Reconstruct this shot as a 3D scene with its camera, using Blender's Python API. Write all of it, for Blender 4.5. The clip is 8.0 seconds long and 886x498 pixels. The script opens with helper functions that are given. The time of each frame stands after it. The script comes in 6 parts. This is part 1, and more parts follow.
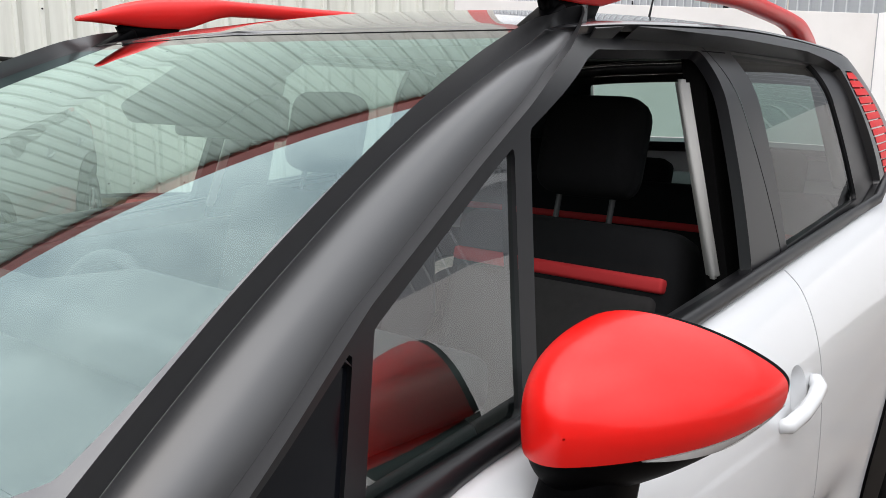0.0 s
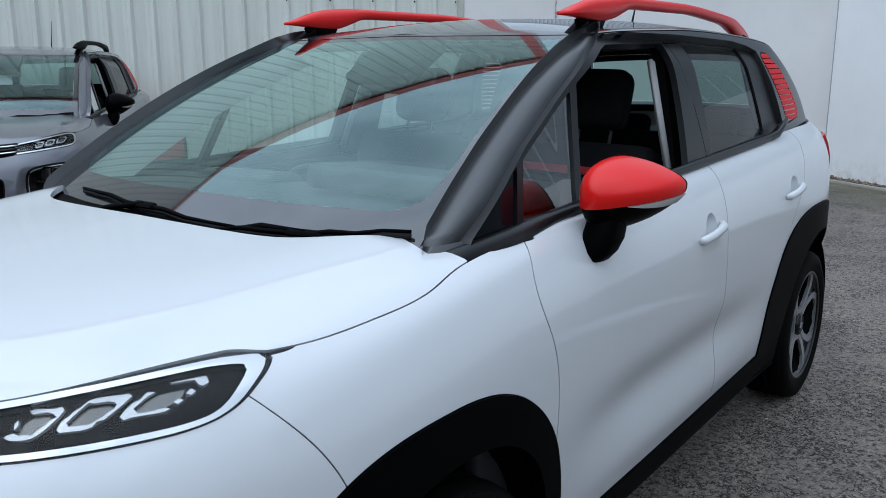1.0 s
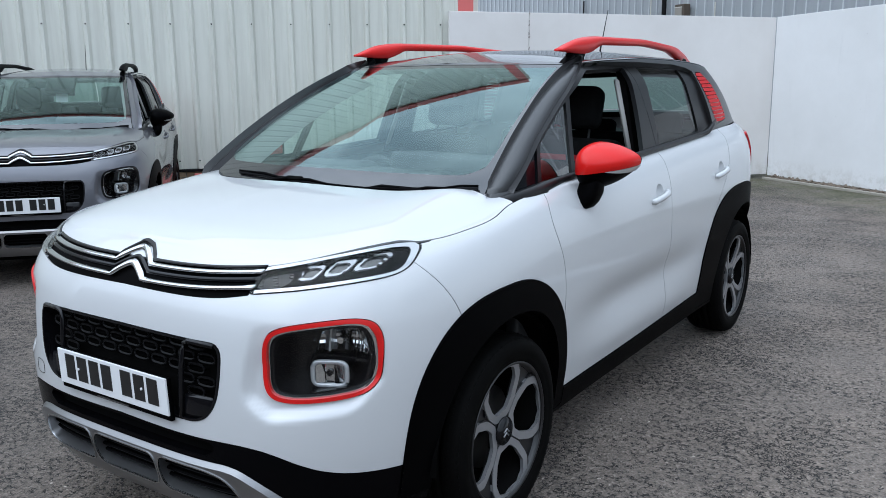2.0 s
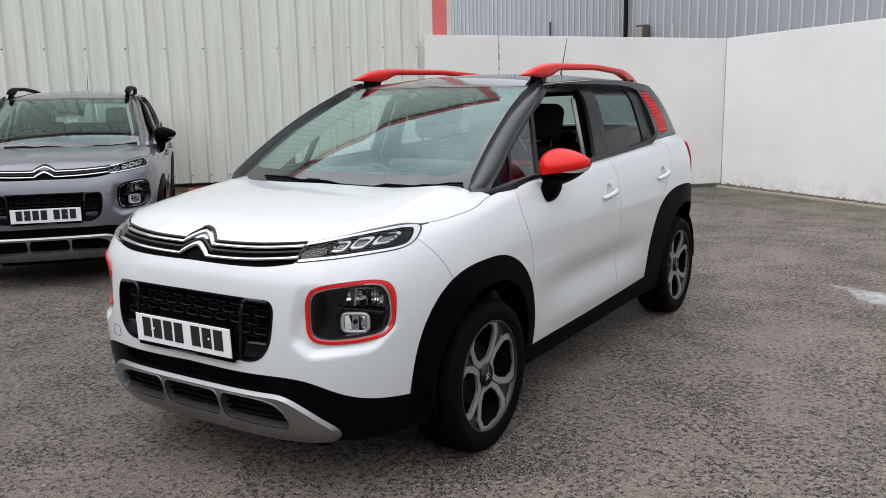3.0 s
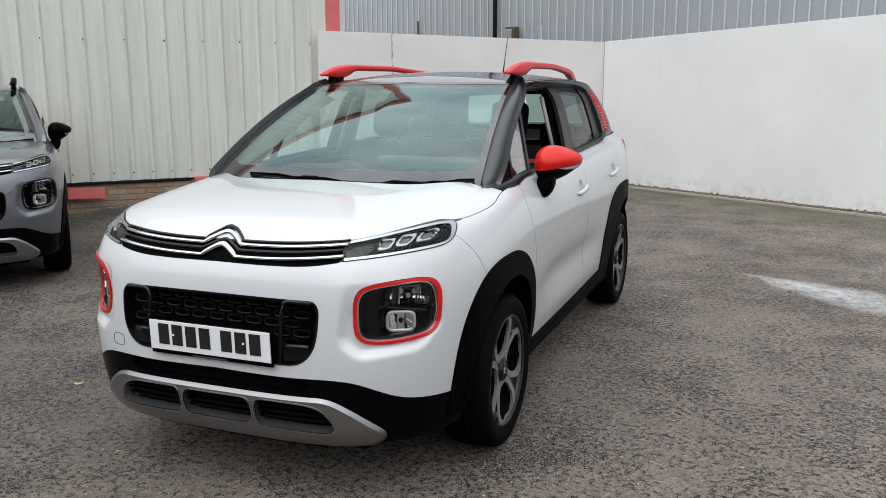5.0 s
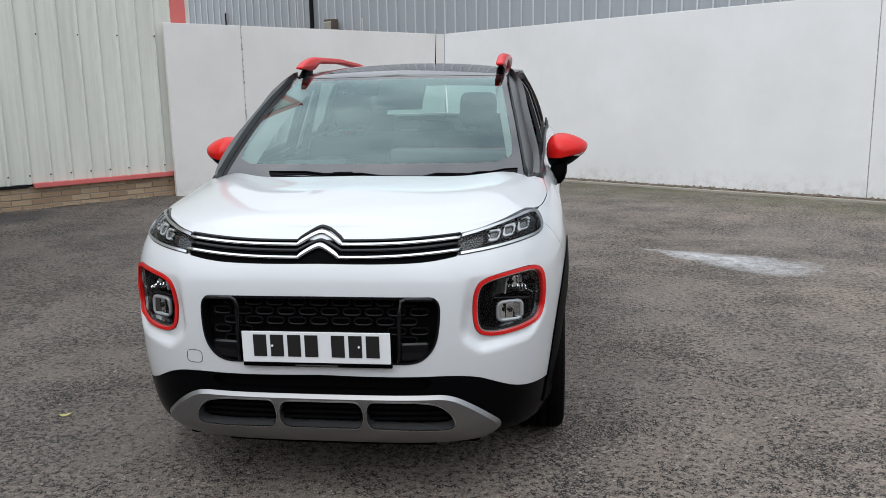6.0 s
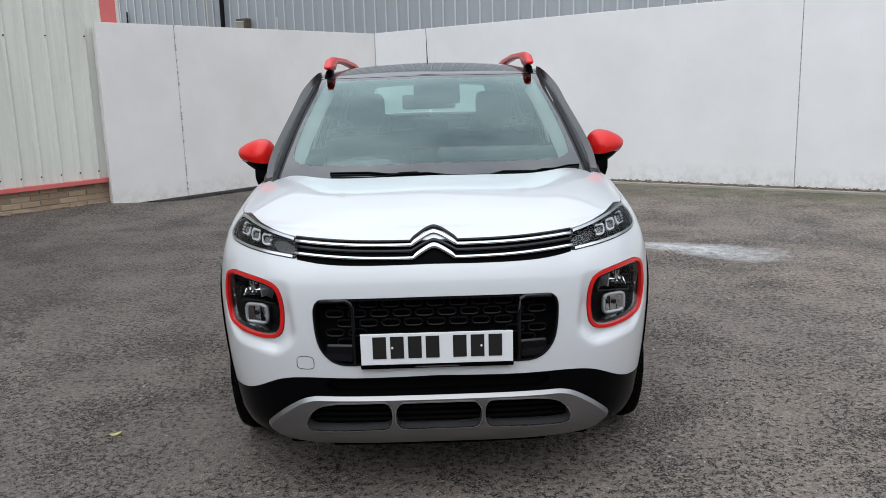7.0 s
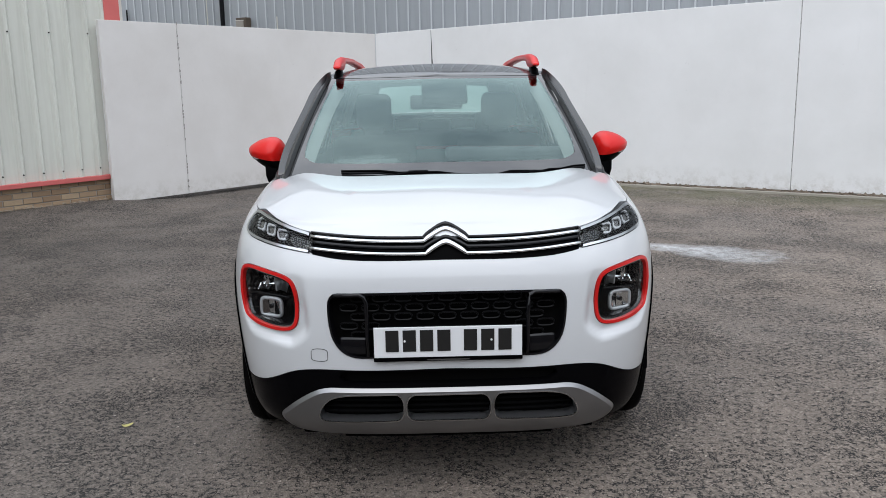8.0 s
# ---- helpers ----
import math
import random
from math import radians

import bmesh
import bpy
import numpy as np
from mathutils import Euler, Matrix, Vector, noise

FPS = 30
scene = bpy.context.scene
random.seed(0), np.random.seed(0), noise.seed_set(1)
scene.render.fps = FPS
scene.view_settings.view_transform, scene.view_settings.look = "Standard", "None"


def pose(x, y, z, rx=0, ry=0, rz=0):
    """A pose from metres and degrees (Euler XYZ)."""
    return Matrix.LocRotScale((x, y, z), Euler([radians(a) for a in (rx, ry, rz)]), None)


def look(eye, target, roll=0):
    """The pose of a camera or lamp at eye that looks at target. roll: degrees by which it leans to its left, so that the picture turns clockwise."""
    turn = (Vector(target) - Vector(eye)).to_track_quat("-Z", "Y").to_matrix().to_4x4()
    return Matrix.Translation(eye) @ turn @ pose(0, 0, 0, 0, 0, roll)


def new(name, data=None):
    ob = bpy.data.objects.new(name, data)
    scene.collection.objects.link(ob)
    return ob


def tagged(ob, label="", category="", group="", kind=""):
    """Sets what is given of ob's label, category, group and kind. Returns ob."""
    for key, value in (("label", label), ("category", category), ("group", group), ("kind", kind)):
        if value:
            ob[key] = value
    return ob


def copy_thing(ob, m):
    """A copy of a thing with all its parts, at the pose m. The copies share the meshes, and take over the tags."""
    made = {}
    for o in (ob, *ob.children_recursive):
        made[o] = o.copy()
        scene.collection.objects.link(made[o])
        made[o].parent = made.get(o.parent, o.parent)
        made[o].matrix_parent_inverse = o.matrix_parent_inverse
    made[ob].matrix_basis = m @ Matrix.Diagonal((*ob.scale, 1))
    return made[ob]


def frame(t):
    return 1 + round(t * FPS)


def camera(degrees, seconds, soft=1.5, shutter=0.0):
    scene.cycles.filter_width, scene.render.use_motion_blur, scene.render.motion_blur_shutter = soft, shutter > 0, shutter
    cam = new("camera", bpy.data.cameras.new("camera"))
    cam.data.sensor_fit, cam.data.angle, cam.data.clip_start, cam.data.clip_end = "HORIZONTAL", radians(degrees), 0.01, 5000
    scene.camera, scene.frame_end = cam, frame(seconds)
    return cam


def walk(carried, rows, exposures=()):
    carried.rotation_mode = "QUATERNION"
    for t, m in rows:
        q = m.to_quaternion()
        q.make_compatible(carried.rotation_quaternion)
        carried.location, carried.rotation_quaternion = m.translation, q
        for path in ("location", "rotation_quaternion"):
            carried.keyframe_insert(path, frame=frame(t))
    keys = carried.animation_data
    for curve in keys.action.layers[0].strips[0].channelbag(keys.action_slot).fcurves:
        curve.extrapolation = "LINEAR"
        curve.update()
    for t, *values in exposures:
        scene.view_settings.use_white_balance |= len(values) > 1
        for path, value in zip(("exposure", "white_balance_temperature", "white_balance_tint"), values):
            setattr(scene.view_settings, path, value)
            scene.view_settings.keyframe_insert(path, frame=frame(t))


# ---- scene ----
cam = camera(55.2, 8.0, soft=0.8)
PATH = [
    (0, (1.1979, -0.1060, 1.4464), (0.0027, 1.4510, 1.0631), 0.27),
    (0.5, (1.4625, -0.6600, 1.4242), (0.3009, 0.9130, 1.0074), 0.66),
    (0.8, (1.6148, -0.9760, 1.4388), (0.4453, 0.5950, 1.0341), -0.34),
    (1, (1.7129, -1.2130, 1.4483), (0.5430, 0.3510, 1.0166), -0.04),
    (1.5, (1.9483, -1.7850, 1.4676), (0.8024, -0.2030, 1.0405), -0.25),
    (2.8, (2.4798, -2.9270, 1.4973), (1.4199, -1.2720, 1.1298), -0.97),
    (3, (2.5309, -3.0050, 1.5005), (1.4720, -1.3480, 1.1360), -1.07),
    (3.5, (2.5381, -3.0910, 1.5153), (1.4923, -1.4250, 1.1547), -0.58),
    (4, (2.5120, -3.0930, 1.5077), (1.4842, -1.4150, 1.1498), -0.08),
    (4.2, (2.4810, -3.1140, 1.5082), (1.4753, -1.4220, 1.1510), 0.01),
    (5.5, (1.3306, -3.4970, 1.4913), (0.8455, -1.5950, 1.1069), -0.59),
    (6, (0.7947, -3.6250, 1.5047), (0.5525, -1.6790, 1.1115), -1.11),
    (6.5, (0.3386, -3.6380, 1.5009), (0.2813, -1.6790, 1.1027), -1.72),
    (7, (0.0159, -3.6860, 1.5199), (0.0346, -1.7270, 1.1196), -1.62),
    (7.5, (-0.0461, -3.7490, 1.5249), (-0.0193, -1.7900, 1.1244), -1.02),
    (8, (-0.0461, -3.7640, 1.5209), (-0.0144, -1.8050, 1.1224), -1.02),
]
TONE = [(0.0, 0.44, 6700, 12), (0.5, -0.18, 6050, 9), (1.0, -0.40, 5500, 6), (1.7, -0.18, 5450, 6), (2.8, -0.04, 6480, 9), (5.3, -0.14, 6480, 9), (6.3, -0.21, 6270, 9), (8.0, -0.20, 6250, 10)]
walk(cam, [(t, look(eye, target, roll)) for t, eye, target, roll in PATH], TONE)

# ---- world, sun, exposure ----
def set_world():
    w = bpy.data.worlds.new("sky")
    scene.world = w
    w.use_nodes = True
    nt = w.node_tree
    nt.nodes.clear()
    out = nt.nodes.new("ShaderNodeOutputWorld")
    bg = nt.nodes.new("ShaderNodeBackground")
    sky = nt.nodes.new("ShaderNodeTexSky")
    sky.sky_type = "NISHITA"
    sky.sun_disc = False
    sky.sun_elevation, sky.sun_rotation = radians(64), radians(SUN_TURN)
    sky.air_density, sky.dust_density = 1.0, 3.0
    co = nt.nodes.new("ShaderNodeTexCoord")
    cl = nt.nodes.new("ShaderNodeTexNoise")
    cl.inputs["Scale"].default_value, cl.inputs["Detail"].default_value, cl.inputs["Roughness"].default_value = 2.6, 6, 0.55
    ramp = nt.nodes.new("ShaderNodeValToRGB")
    ramp.color_ramp.elements[0].position, ramp.color_ramp.elements[0].color = 0.34, (5.2, 5.6, 6.1, 1)
    ramp.color_ramp.elements[1].position, ramp.color_ramp.elements[1].color = 0.66, (11.0, 11.2, 11.4, 1)
    mx = nt.nodes.new("ShaderNodeMix")
    mx.data_type = "RGBA"
    mx.inputs["Factor"].default_value = 0.86
    nt.links.new(co.outputs["Generated"], cl.inputs["Vector"])
    nt.links.new(cl.outputs["Fac"], ramp.inputs["Fac"])
    nt.links.new(sky.outputs["Color"], mx.inputs["A"])
    nt.links.new(ramp.outputs["Color"], mx.inputs["B"])
    # cloud cover, brightest overhead
    sep = nt.nodes.new("ShaderNodeSeparateXYZ")
    up = nt.nodes.new("ShaderNodeMapRange")
    up.inputs["From Min"].default_value, up.inputs["From Max"].default_value = 0.0, 1.0
    up.inputs["To Min"].default_value, up.inputs["To Max"].default_value = 0.72, 1.22
    sc = nt.nodes.new("ShaderNodeVectorMath")
    sc.operation = "SCALE"
    nt.links.new(co.outputs["Generated"], sep.inputs[0])
    nt.links.new(sep.outputs["Z"], up.inputs["Value"])
    nt.links.new(mx.outputs["Result"], sc.inputs[0])
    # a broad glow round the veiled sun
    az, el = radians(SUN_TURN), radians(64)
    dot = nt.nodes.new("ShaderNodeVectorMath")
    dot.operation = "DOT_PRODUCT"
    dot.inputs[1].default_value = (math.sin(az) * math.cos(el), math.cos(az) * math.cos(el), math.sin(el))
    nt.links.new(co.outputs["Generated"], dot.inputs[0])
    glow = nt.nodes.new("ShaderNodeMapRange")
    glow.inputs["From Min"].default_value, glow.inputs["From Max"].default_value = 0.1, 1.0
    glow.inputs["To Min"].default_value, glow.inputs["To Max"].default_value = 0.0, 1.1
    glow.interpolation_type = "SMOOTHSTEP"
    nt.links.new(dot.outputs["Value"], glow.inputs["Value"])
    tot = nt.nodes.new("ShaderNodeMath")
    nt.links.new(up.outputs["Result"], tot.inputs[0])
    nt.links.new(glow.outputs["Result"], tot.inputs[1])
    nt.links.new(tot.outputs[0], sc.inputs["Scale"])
    nt.links.new(sc.outputs["Vector"], bg.inputs["Color"])
    bg.inputs["Strength"].default_value = SKY
    nt.links.new(bg.outputs["Background"], out.inputs["Surface"])
    sun = bpy.data.lights.new("sun", "SUN")
    sun.energy, sun.angle, sun.color = SUN, radians(70), (1.0, 0.97, 0.93)
    ob = new("sun", sun)
    ob.matrix_world = pose(0, 0, 12, 26, 0, 180 - SUN_TURN)


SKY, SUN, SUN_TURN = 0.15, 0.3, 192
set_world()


# ---- materials ----
def material(name, color, rough=0.5, metal=0.0, coat=0.0, spec=0.5):
    m = bpy.data.materials.new(name)
    m.use_nodes = True
    b = m.node_tree.nodes["Principled BSDF"]
    b.inputs["Base Color"].default_value = (*color, 1)
    b.inputs["Roughness"].default_value = rough
    b.inputs["Metallic"].default_value = metal
    b.inputs["Coat Weight"].default_value = coat
    b.inputs["Coat Roughness"].default_value = 0.03
    b.inputs["Specular IOR Level"].default_value = spec
    return m


def node(m, kind, **sets):
    n = m.node_tree.nodes.new(kind)
    for k, v in sets.items():
        n.inputs[k.replace("_", " ")].default_value = v
    return n


def wire(m, a, b):
    m.node_tree.links.new(a, b)


def bsdf(m):
    return m.node_tree.nodes["Principled BSDF"]


def coords(m, which="Object"):
    return m.node_tree.nodes.new("ShaderNodeTexCoord").outputs[which]


def ramp_of(m, fac, stops):
    r = m.node_tree.nodes.new("ShaderNodeValToRGB")
    while len(r.color_ramp.elements) < len(stops):
        r.color_ramp.elements.new(0.5)
    for e, (p, c) in zip(r.color_ramp.elements, stops):
        e.position, e.color = p, (*c, 1)
    wire(m, fac, r.inputs["Fac"])
    return r.outputs["Color"]


def mixed(m, fac, a, b, blend="MIX"):
    x = m.node_tree.nodes.new("ShaderNodeMix")
    x.data_type, x.blend_type = "RGBA", blend
    for sock, v in ((x.inputs["Factor"], fac), (x.inputs["A"], a), (x.inputs["B"], b)):
        if isinstance(v, (int, float)):
            sock.default_value = v
        elif isinstance(v, tuple):
            sock.default_value = (*v, 1)
        else:
            wire(m, v, sock)
    return x.outputs["Result"]


def math_of(m, op, a, b=0.0, clamp=False):
    x = m.node_tree.nodes.new("ShaderNodeMath")
    x.operation, x.use_clamp = op, clamp
    for sock, v in zip(x.inputs, (a, b)):
        if isinstance(v, (int, float)):
            sock.default_value = v
        else:
            wire(m, v, sock)
    return x.outputs[0]


def noise_of(m, vec, scale, detail=4.0, rough=0.55):
    n = node(m, "ShaderNodeTexNoise", Scale=scale, Detail=detail, Roughness=rough)
    wire(m, vec, n.inputs["Vector"])
    return n.outputs["Fac"]


def bumped(m, height, strength=0.3, distance=0.01):
    n = node(m, "ShaderNodeBump", Strength=strength, Distance=distance)
    wire(m, height, n.inputs["Height"])
    wire(m, n.outputs["Normal"], bsdf(m).inputs["Normal"])


def varied(m, base, dark, scale, amount=0.5, bump=0.0, bscale=None, distance=0.002):
    """Base colour that drifts towards a second colour, with a fine relief."""
    v = coords(m)
    f = math_of(m, "MULTIPLY", noise_of(m, v, scale), amount, True)
    wire(m, mixed(m, f, base, dark), bsdf(m).inputs["Base Color"])
    if bump:
        bumped(m, noise_of(m, v, bscale or scale * 20), bump, distance)
    return m


def car_paint(name, color, flake=0.0):
    m = material(name, color, 0.38, 0.0, 1.0)
    v = coords(m)
    n = noise_of(m, v, 3.0)
    dirt = math_of(m, "MULTIPLY", math_of(m, "SUBTRACT", n, 0.45, True), 0.25, True)
    wire(m, mixed(m, dirt, color, tuple(0.86 * c for c in color)), bsdf(m).inputs["Base Color"])
    bsdf(m).inputs["Metallic"].default_value = flake
    wire(m, math_of(m, "ADD", math_of(m, "MULTIPLY", noise_of(m, v, 30.0), 0.02), 0.02), bsdf(m).inputs["Coat Roughness"])
    return m


def glass(name, tint, gloss=1.0, ior=1.5, sheen=(1, 1, 1), base=0.0):
    m = bpy.data.materials.new(name)
    m.use_nodes = True
    nt = m.node_tree
    nt.nodes.clear()
    out = nt.nodes.new("ShaderNodeOutputMaterial")
    tr = nt.nodes.new("ShaderNodeBsdfTransparent")
    tr.inputs["Color"].default_value = (*tint, 1)
    gl = nt.nodes.new("ShaderNodeBsdfGlossy")
    gl.inputs["Roughness"].default_value = 0.0
    gl.inputs["Color"].default_value = (*sheen, 1)
    # thin sheet: the same gloss from either face
    lw = nt.nodes.new("ShaderNodeLayerWeight")
    lw.inputs["Blend"].default_value = 0.5
    f0 = ((ior - 1) / (ior + 1)) ** 2
    fr = math_of(m, "ADD", math_of(m, "MULTIPLY", math_of(m, "POWER", lw.outputs["Facing"], 4.6), 1 - f0), f0)
    mx = nt.nodes.new("ShaderNodeMixShader")
    f = math_of(m, "ADD", math_of(m, "MULTIPLY", fr, gloss), base, True)
    nt.links.new(f, mx.inputs["Fac"])
    nt.links.new(tr.outputs[0], mx.inputs[1])
    nt.links.new(gl.outputs[0], mx.inputs[2])
    nt.links.new(mx.outputs[0], out.inputs["Surface"])
    return m


WHITE = car_paint("white_paint", (0.525, 0.535, 0.545))
GREY = car_paint("grey_paint", (0.135, 0.137, 0.155), 0.6)
RED = car_paint("red_paint", (0.56, 0.005, 0.003))
bsdf(RED).inputs["Coat Weight"].default_value = 0.2
bsdf(RED).inputs["Specular IOR Level"].default_value = 0.25
BLACK_PAINT = car_paint("black_paint", (0.012, 0.012, 0.014))
bsdf(BLACK_PAINT).inputs["Coat IOR"].default_value = 1.9
PILLAR = varied(material("black_pillar_film", (0.013, 0.013, 0.014), 0.33, 0, 0.0, 0.95), (0.011, 0.011, 0.012), (0.016, 0.016, 0.017), 9.0, 0.6, 0.08, 900.0, 0.0004)
FRIT = material("black_printed_glass", (0.012, 0.012, 0.013), 0.07, 0, 0.5, 0.8)
LAMP_GREY = material("lamp_satin_grey", (0.10, 0.098, 0.094), 0.22, 0.5)
PLASTIC = varied(material("black_grained_plastic", (0.004, 0.004, 0.005), 0.45, spec=0.02), (0.0008, 0.0008, 0.001), (0.002, 0.002, 0.0023), 6.0, 0.6, 0.2, 900.0, 0.0006)
BUMPER_BLACK = varied(material("satin_black_bumper", (0.002, 0.002, 0.0025), 0.22, spec=0.035), (0.0015, 0.0015, 0.002), (0.003, 0.003, 0.0034), 7.0, 0.6, 0.1, 900.0, 0.0004)
GLOSS_BLACK = material("gloss_black", (0.004, 0.004, 0.005), 0.12, spec=0.3)
DARK = material("dark_cavity", (0.002, 0.002, 0.002), 0.9, spec=0.05)
SILVER = varied(material("satin_silver_paint", (0.25, 0.25, 0.255), 0.30, 0.88), (0.265, 0.265, 0.27), (0.21, 0.21, 0.214), 8.0, 0.5)
CHROME = material("chrome", (0.62, 0.63, 0.64), 0.09, 1.0)
RUBBER = varied(material("tyre_rubber", (0.009, 0.009, 0.009), 0.65, spec=0.04), (0.0014, 0.0014, 0.0014), (0.004, 0.0039, 0.0037), 14.0, 0.8, 0.2, 400.0, 0.0008)
FRAME = material("satin_black_frame", (0.006, 0.006, 0.007), 0.36, spec=0.3)
CORNER_PANE = material("dark_corner_pane", (0.003, 0.0035, 0.005), 0.08, spec=0.10)
SEAL = material("rubber_seal", (0.007, 0.007, 0.008), 0.5, spec=0.12)
ALLOY = material("machined_alloy", (0.34, 0.34, 0.35), 0.28, 0.6)
ALLOY_DARK = material("dark_alloy", (0.012, 0.012, 0.013), 0.3)
GUIDE = material("bright_lamp_plastic", (0.40, 0.41, 0.42), 0.22, 0.35)
BEZEL = material("satin_chrome", (0.46, 0.47, 0.48), 0.18, 1.0)
GRILLE_BLACK = material("grille_plastic", (0.005, 0.005, 0.0055), 0.35, spec=0.10)
DISC = material("brake_disc", (0.02, 0.019, 0.018), 0.5, 0.5)
GLASS = glass("windscreen_glass", (0.86, 0.96, 0.93), 1.8, sheen=(0.74, 0.95, 0.93), base=0.025)
SIDE_GLASS = glass("side_glass", (0.72, 0.84, 0.80), 2.0, base=0.05)
PRIVACY = glass("privacy_glass", (0.33, 0.40, 0.385), 0.65)
PALE_PRIVACY = glass("striped_pane_glass", (0.46, 0.56, 0.54), 1.2)
REAR_GLASS = glass("rear_screen_glass", (0.36, 0.50, 0.46), 0.8)
LENS = glass("lamp_lens", (0.96, 0.97, 0.97), 0.4)
LAMP_RED = material("red_lamp_lens", (0.45, 0.015, 0.02), 0.12, 0, 0.6)
STRIPE = material("red_stripe_film", (0.50, 0.010, 0.013), 0.5, 0, 0.0, 0.15)
PLATE = material("plate_white", (0.72, 0.73, 0.74), 0.35)
INK = material("plate_black", (0.01, 0.01, 0.01), 0.4)
FABRIC = varied(material("dark_seat_fabric", (0.004, 0.004, 0.0045), 0.95, spec=0.2), (0.003, 0.003, 0.0035), (0.008, 0.008, 0.0085), 40.0, 0.7, 0.4, 700.0, 0.001)
FABRIC_GREY = varied(material("grey_seat_fabric", (0.022, 0.02, 0.02), 0.95, spec=0.2), (0.018, 0.016, 0.016), (0.03, 0.028, 0.027), 60.0, 0.7, 0.4, 700.0, 0.001)
FABRIC_RED = material("red_seat_band", (0.34, 0.008, 0.010), 0.8)
TRIM_GREY = varied(material("pale_pillar_trim", (0.34, 0.335, 0.32), 0.7), (0.34, 0.335, 0.32), (0.29, 0.285, 0.27), 6.0, 0.6, 0.15, 400.0, 0.0005)
DASH = varied(material("dashboard_plastic", (0.02, 0.021, 0.022), 0.6), (0.018, 0.019, 0.02), (0.026, 0.026, 0.028), 5.0, 0.5)
MIRROR = material("mirror_glass", (0.85, 0.86, 0.86), 0.01, 1.0)


# ---- mesh helpers ----
def from_faces(name, verts, faces, mat, parent=None, label="", smooth=True):
    me = bpy.data.meshes.new(name)
    me.from_pydata([tuple(map(float, v[:3])) for v in verts], [], faces)
    me.materials.append(mat)
    if smooth:
        me.shade_smooth()
    ob = new(name, me)
    if parent:
        ob.parent = parent
    if label:
        tagged(ob, label)
    return ob


def part(name, bm, mat, parent=None, label="", smooth=False):
    me = bpy.data.meshes.new(name)
    bm.to_mesh(me)
    bm.free()
    me.materials.append(mat)
    if smooth:
        me.shade_smooth()
    ob = new(name, me)
    if parent:
        ob.parent = parent
    if label:
        tagged(ob, label)
    return ob


def box_bm(sx, sy, sz, m=Matrix.Identity(4), bevel=0.0, seg=2):
    bm = bmesh.new()
    bmesh.ops.create_cube(bm, size=1, matrix=Matrix.Diagonal((sx, sy, sz, 1)))
    if bevel:
        bmesh.ops.bevel(bm, geom=bm.edges[:], offset=bevel, segments=seg, profile=0.6, affect="EDGES")
    bm.transform(m)
    return bm


def cyl_bm(r, depth, m=Matrix.Identity(4), seg=32, r2=None, bevel=0.0):
    bm = bmesh.new()
    bmesh.ops.create_cone(bm, cap_ends=True, segments=seg, radius1=r, radius2=r if r2 is None else r2, depth=depth)
    if bevel:
        es = [e for e in bm.edges if any(len(f.verts) > 4 for f in e.link_faces)]
        bmesh.ops.bevel(bm, geom=es, offset=bevel, segments=2, affect="EDGES")
    bm.transform(m)
    return bm


def joined(*bms):
    out = bmesh.new()
    for b in bms:
        me = bpy.data.meshes.new("tmp")
        b.to_mesh(me)
        b.free()
        out.from_mesh(me)
        bpy.data.meshes.remove(me)
    return out


def tube_bm(points, radius, seg=8, flat=1.0, closed=False, caps=True):
    """A tube through points; radius a number or one per point; flat squeezes its section in z."""
    pts = [Vector(p) for p in points]
    n = len(pts)
    rs = radius if isinstance(radius, (list, tuple)) else [radius] * n
    bm = bmesh.new()
    rings = []
    for i, p in enumerate(pts):
        a, b = pts[(i - 1) % n if closed else max(i - 1, 0)], pts[(i + 1) % n if closed else min(i + 1, n - 1)]
        d = (b - a).normalized()
        up = Vector((0, 0, 1)) if abs(d.z) < 0.9 else Vector((1, 0, 0))
        u = d.cross(up).normalized()
        w = u.cross(d).normalized()
        rings.append([bm.verts.new(p + rs[i] * (math.cos(k * math.tau / seg) * u + flat * math.sin(k * math.tau / seg) * w)) for k in range(seg)])
    for i in range(n if closed else n - 1):
        a, b = rings[i], rings[(i + 1) % n]
        for k in range(seg):
            bm.faces.new((a[k], a[(k + 1) % seg], b[(k + 1) % seg], b[k]))
    if caps and not closed:
        bm.faces.new(rings[0][::-1])
        bm.faces.new(rings[-1])
    bmesh.ops.recalc_face_normals(bm, faces=bm.faces)
    return bm


def lathe_bm(profile, seg=48, m=Matrix.Identity(4)):
    """Turned round the x axis: profile of (x, radius)."""
    bm = bmesh.new()
    rings = [[bm.verts.new((x, r * math.cos(k * math.tau / seg), r * math.sin(k * math.tau / seg))) for k in range(seg)] for x, r in profile]
    for a, b in zip(rings, rings[1:]):
        for k in range(seg):
            bm.faces.new((a[k], a[(k + 1) % seg], b[(k + 1) % seg], b[k]))
    bmesh.ops.recalc_face_normals(bm, faces=bm.faces)
    bm.transform(m)
    return bm


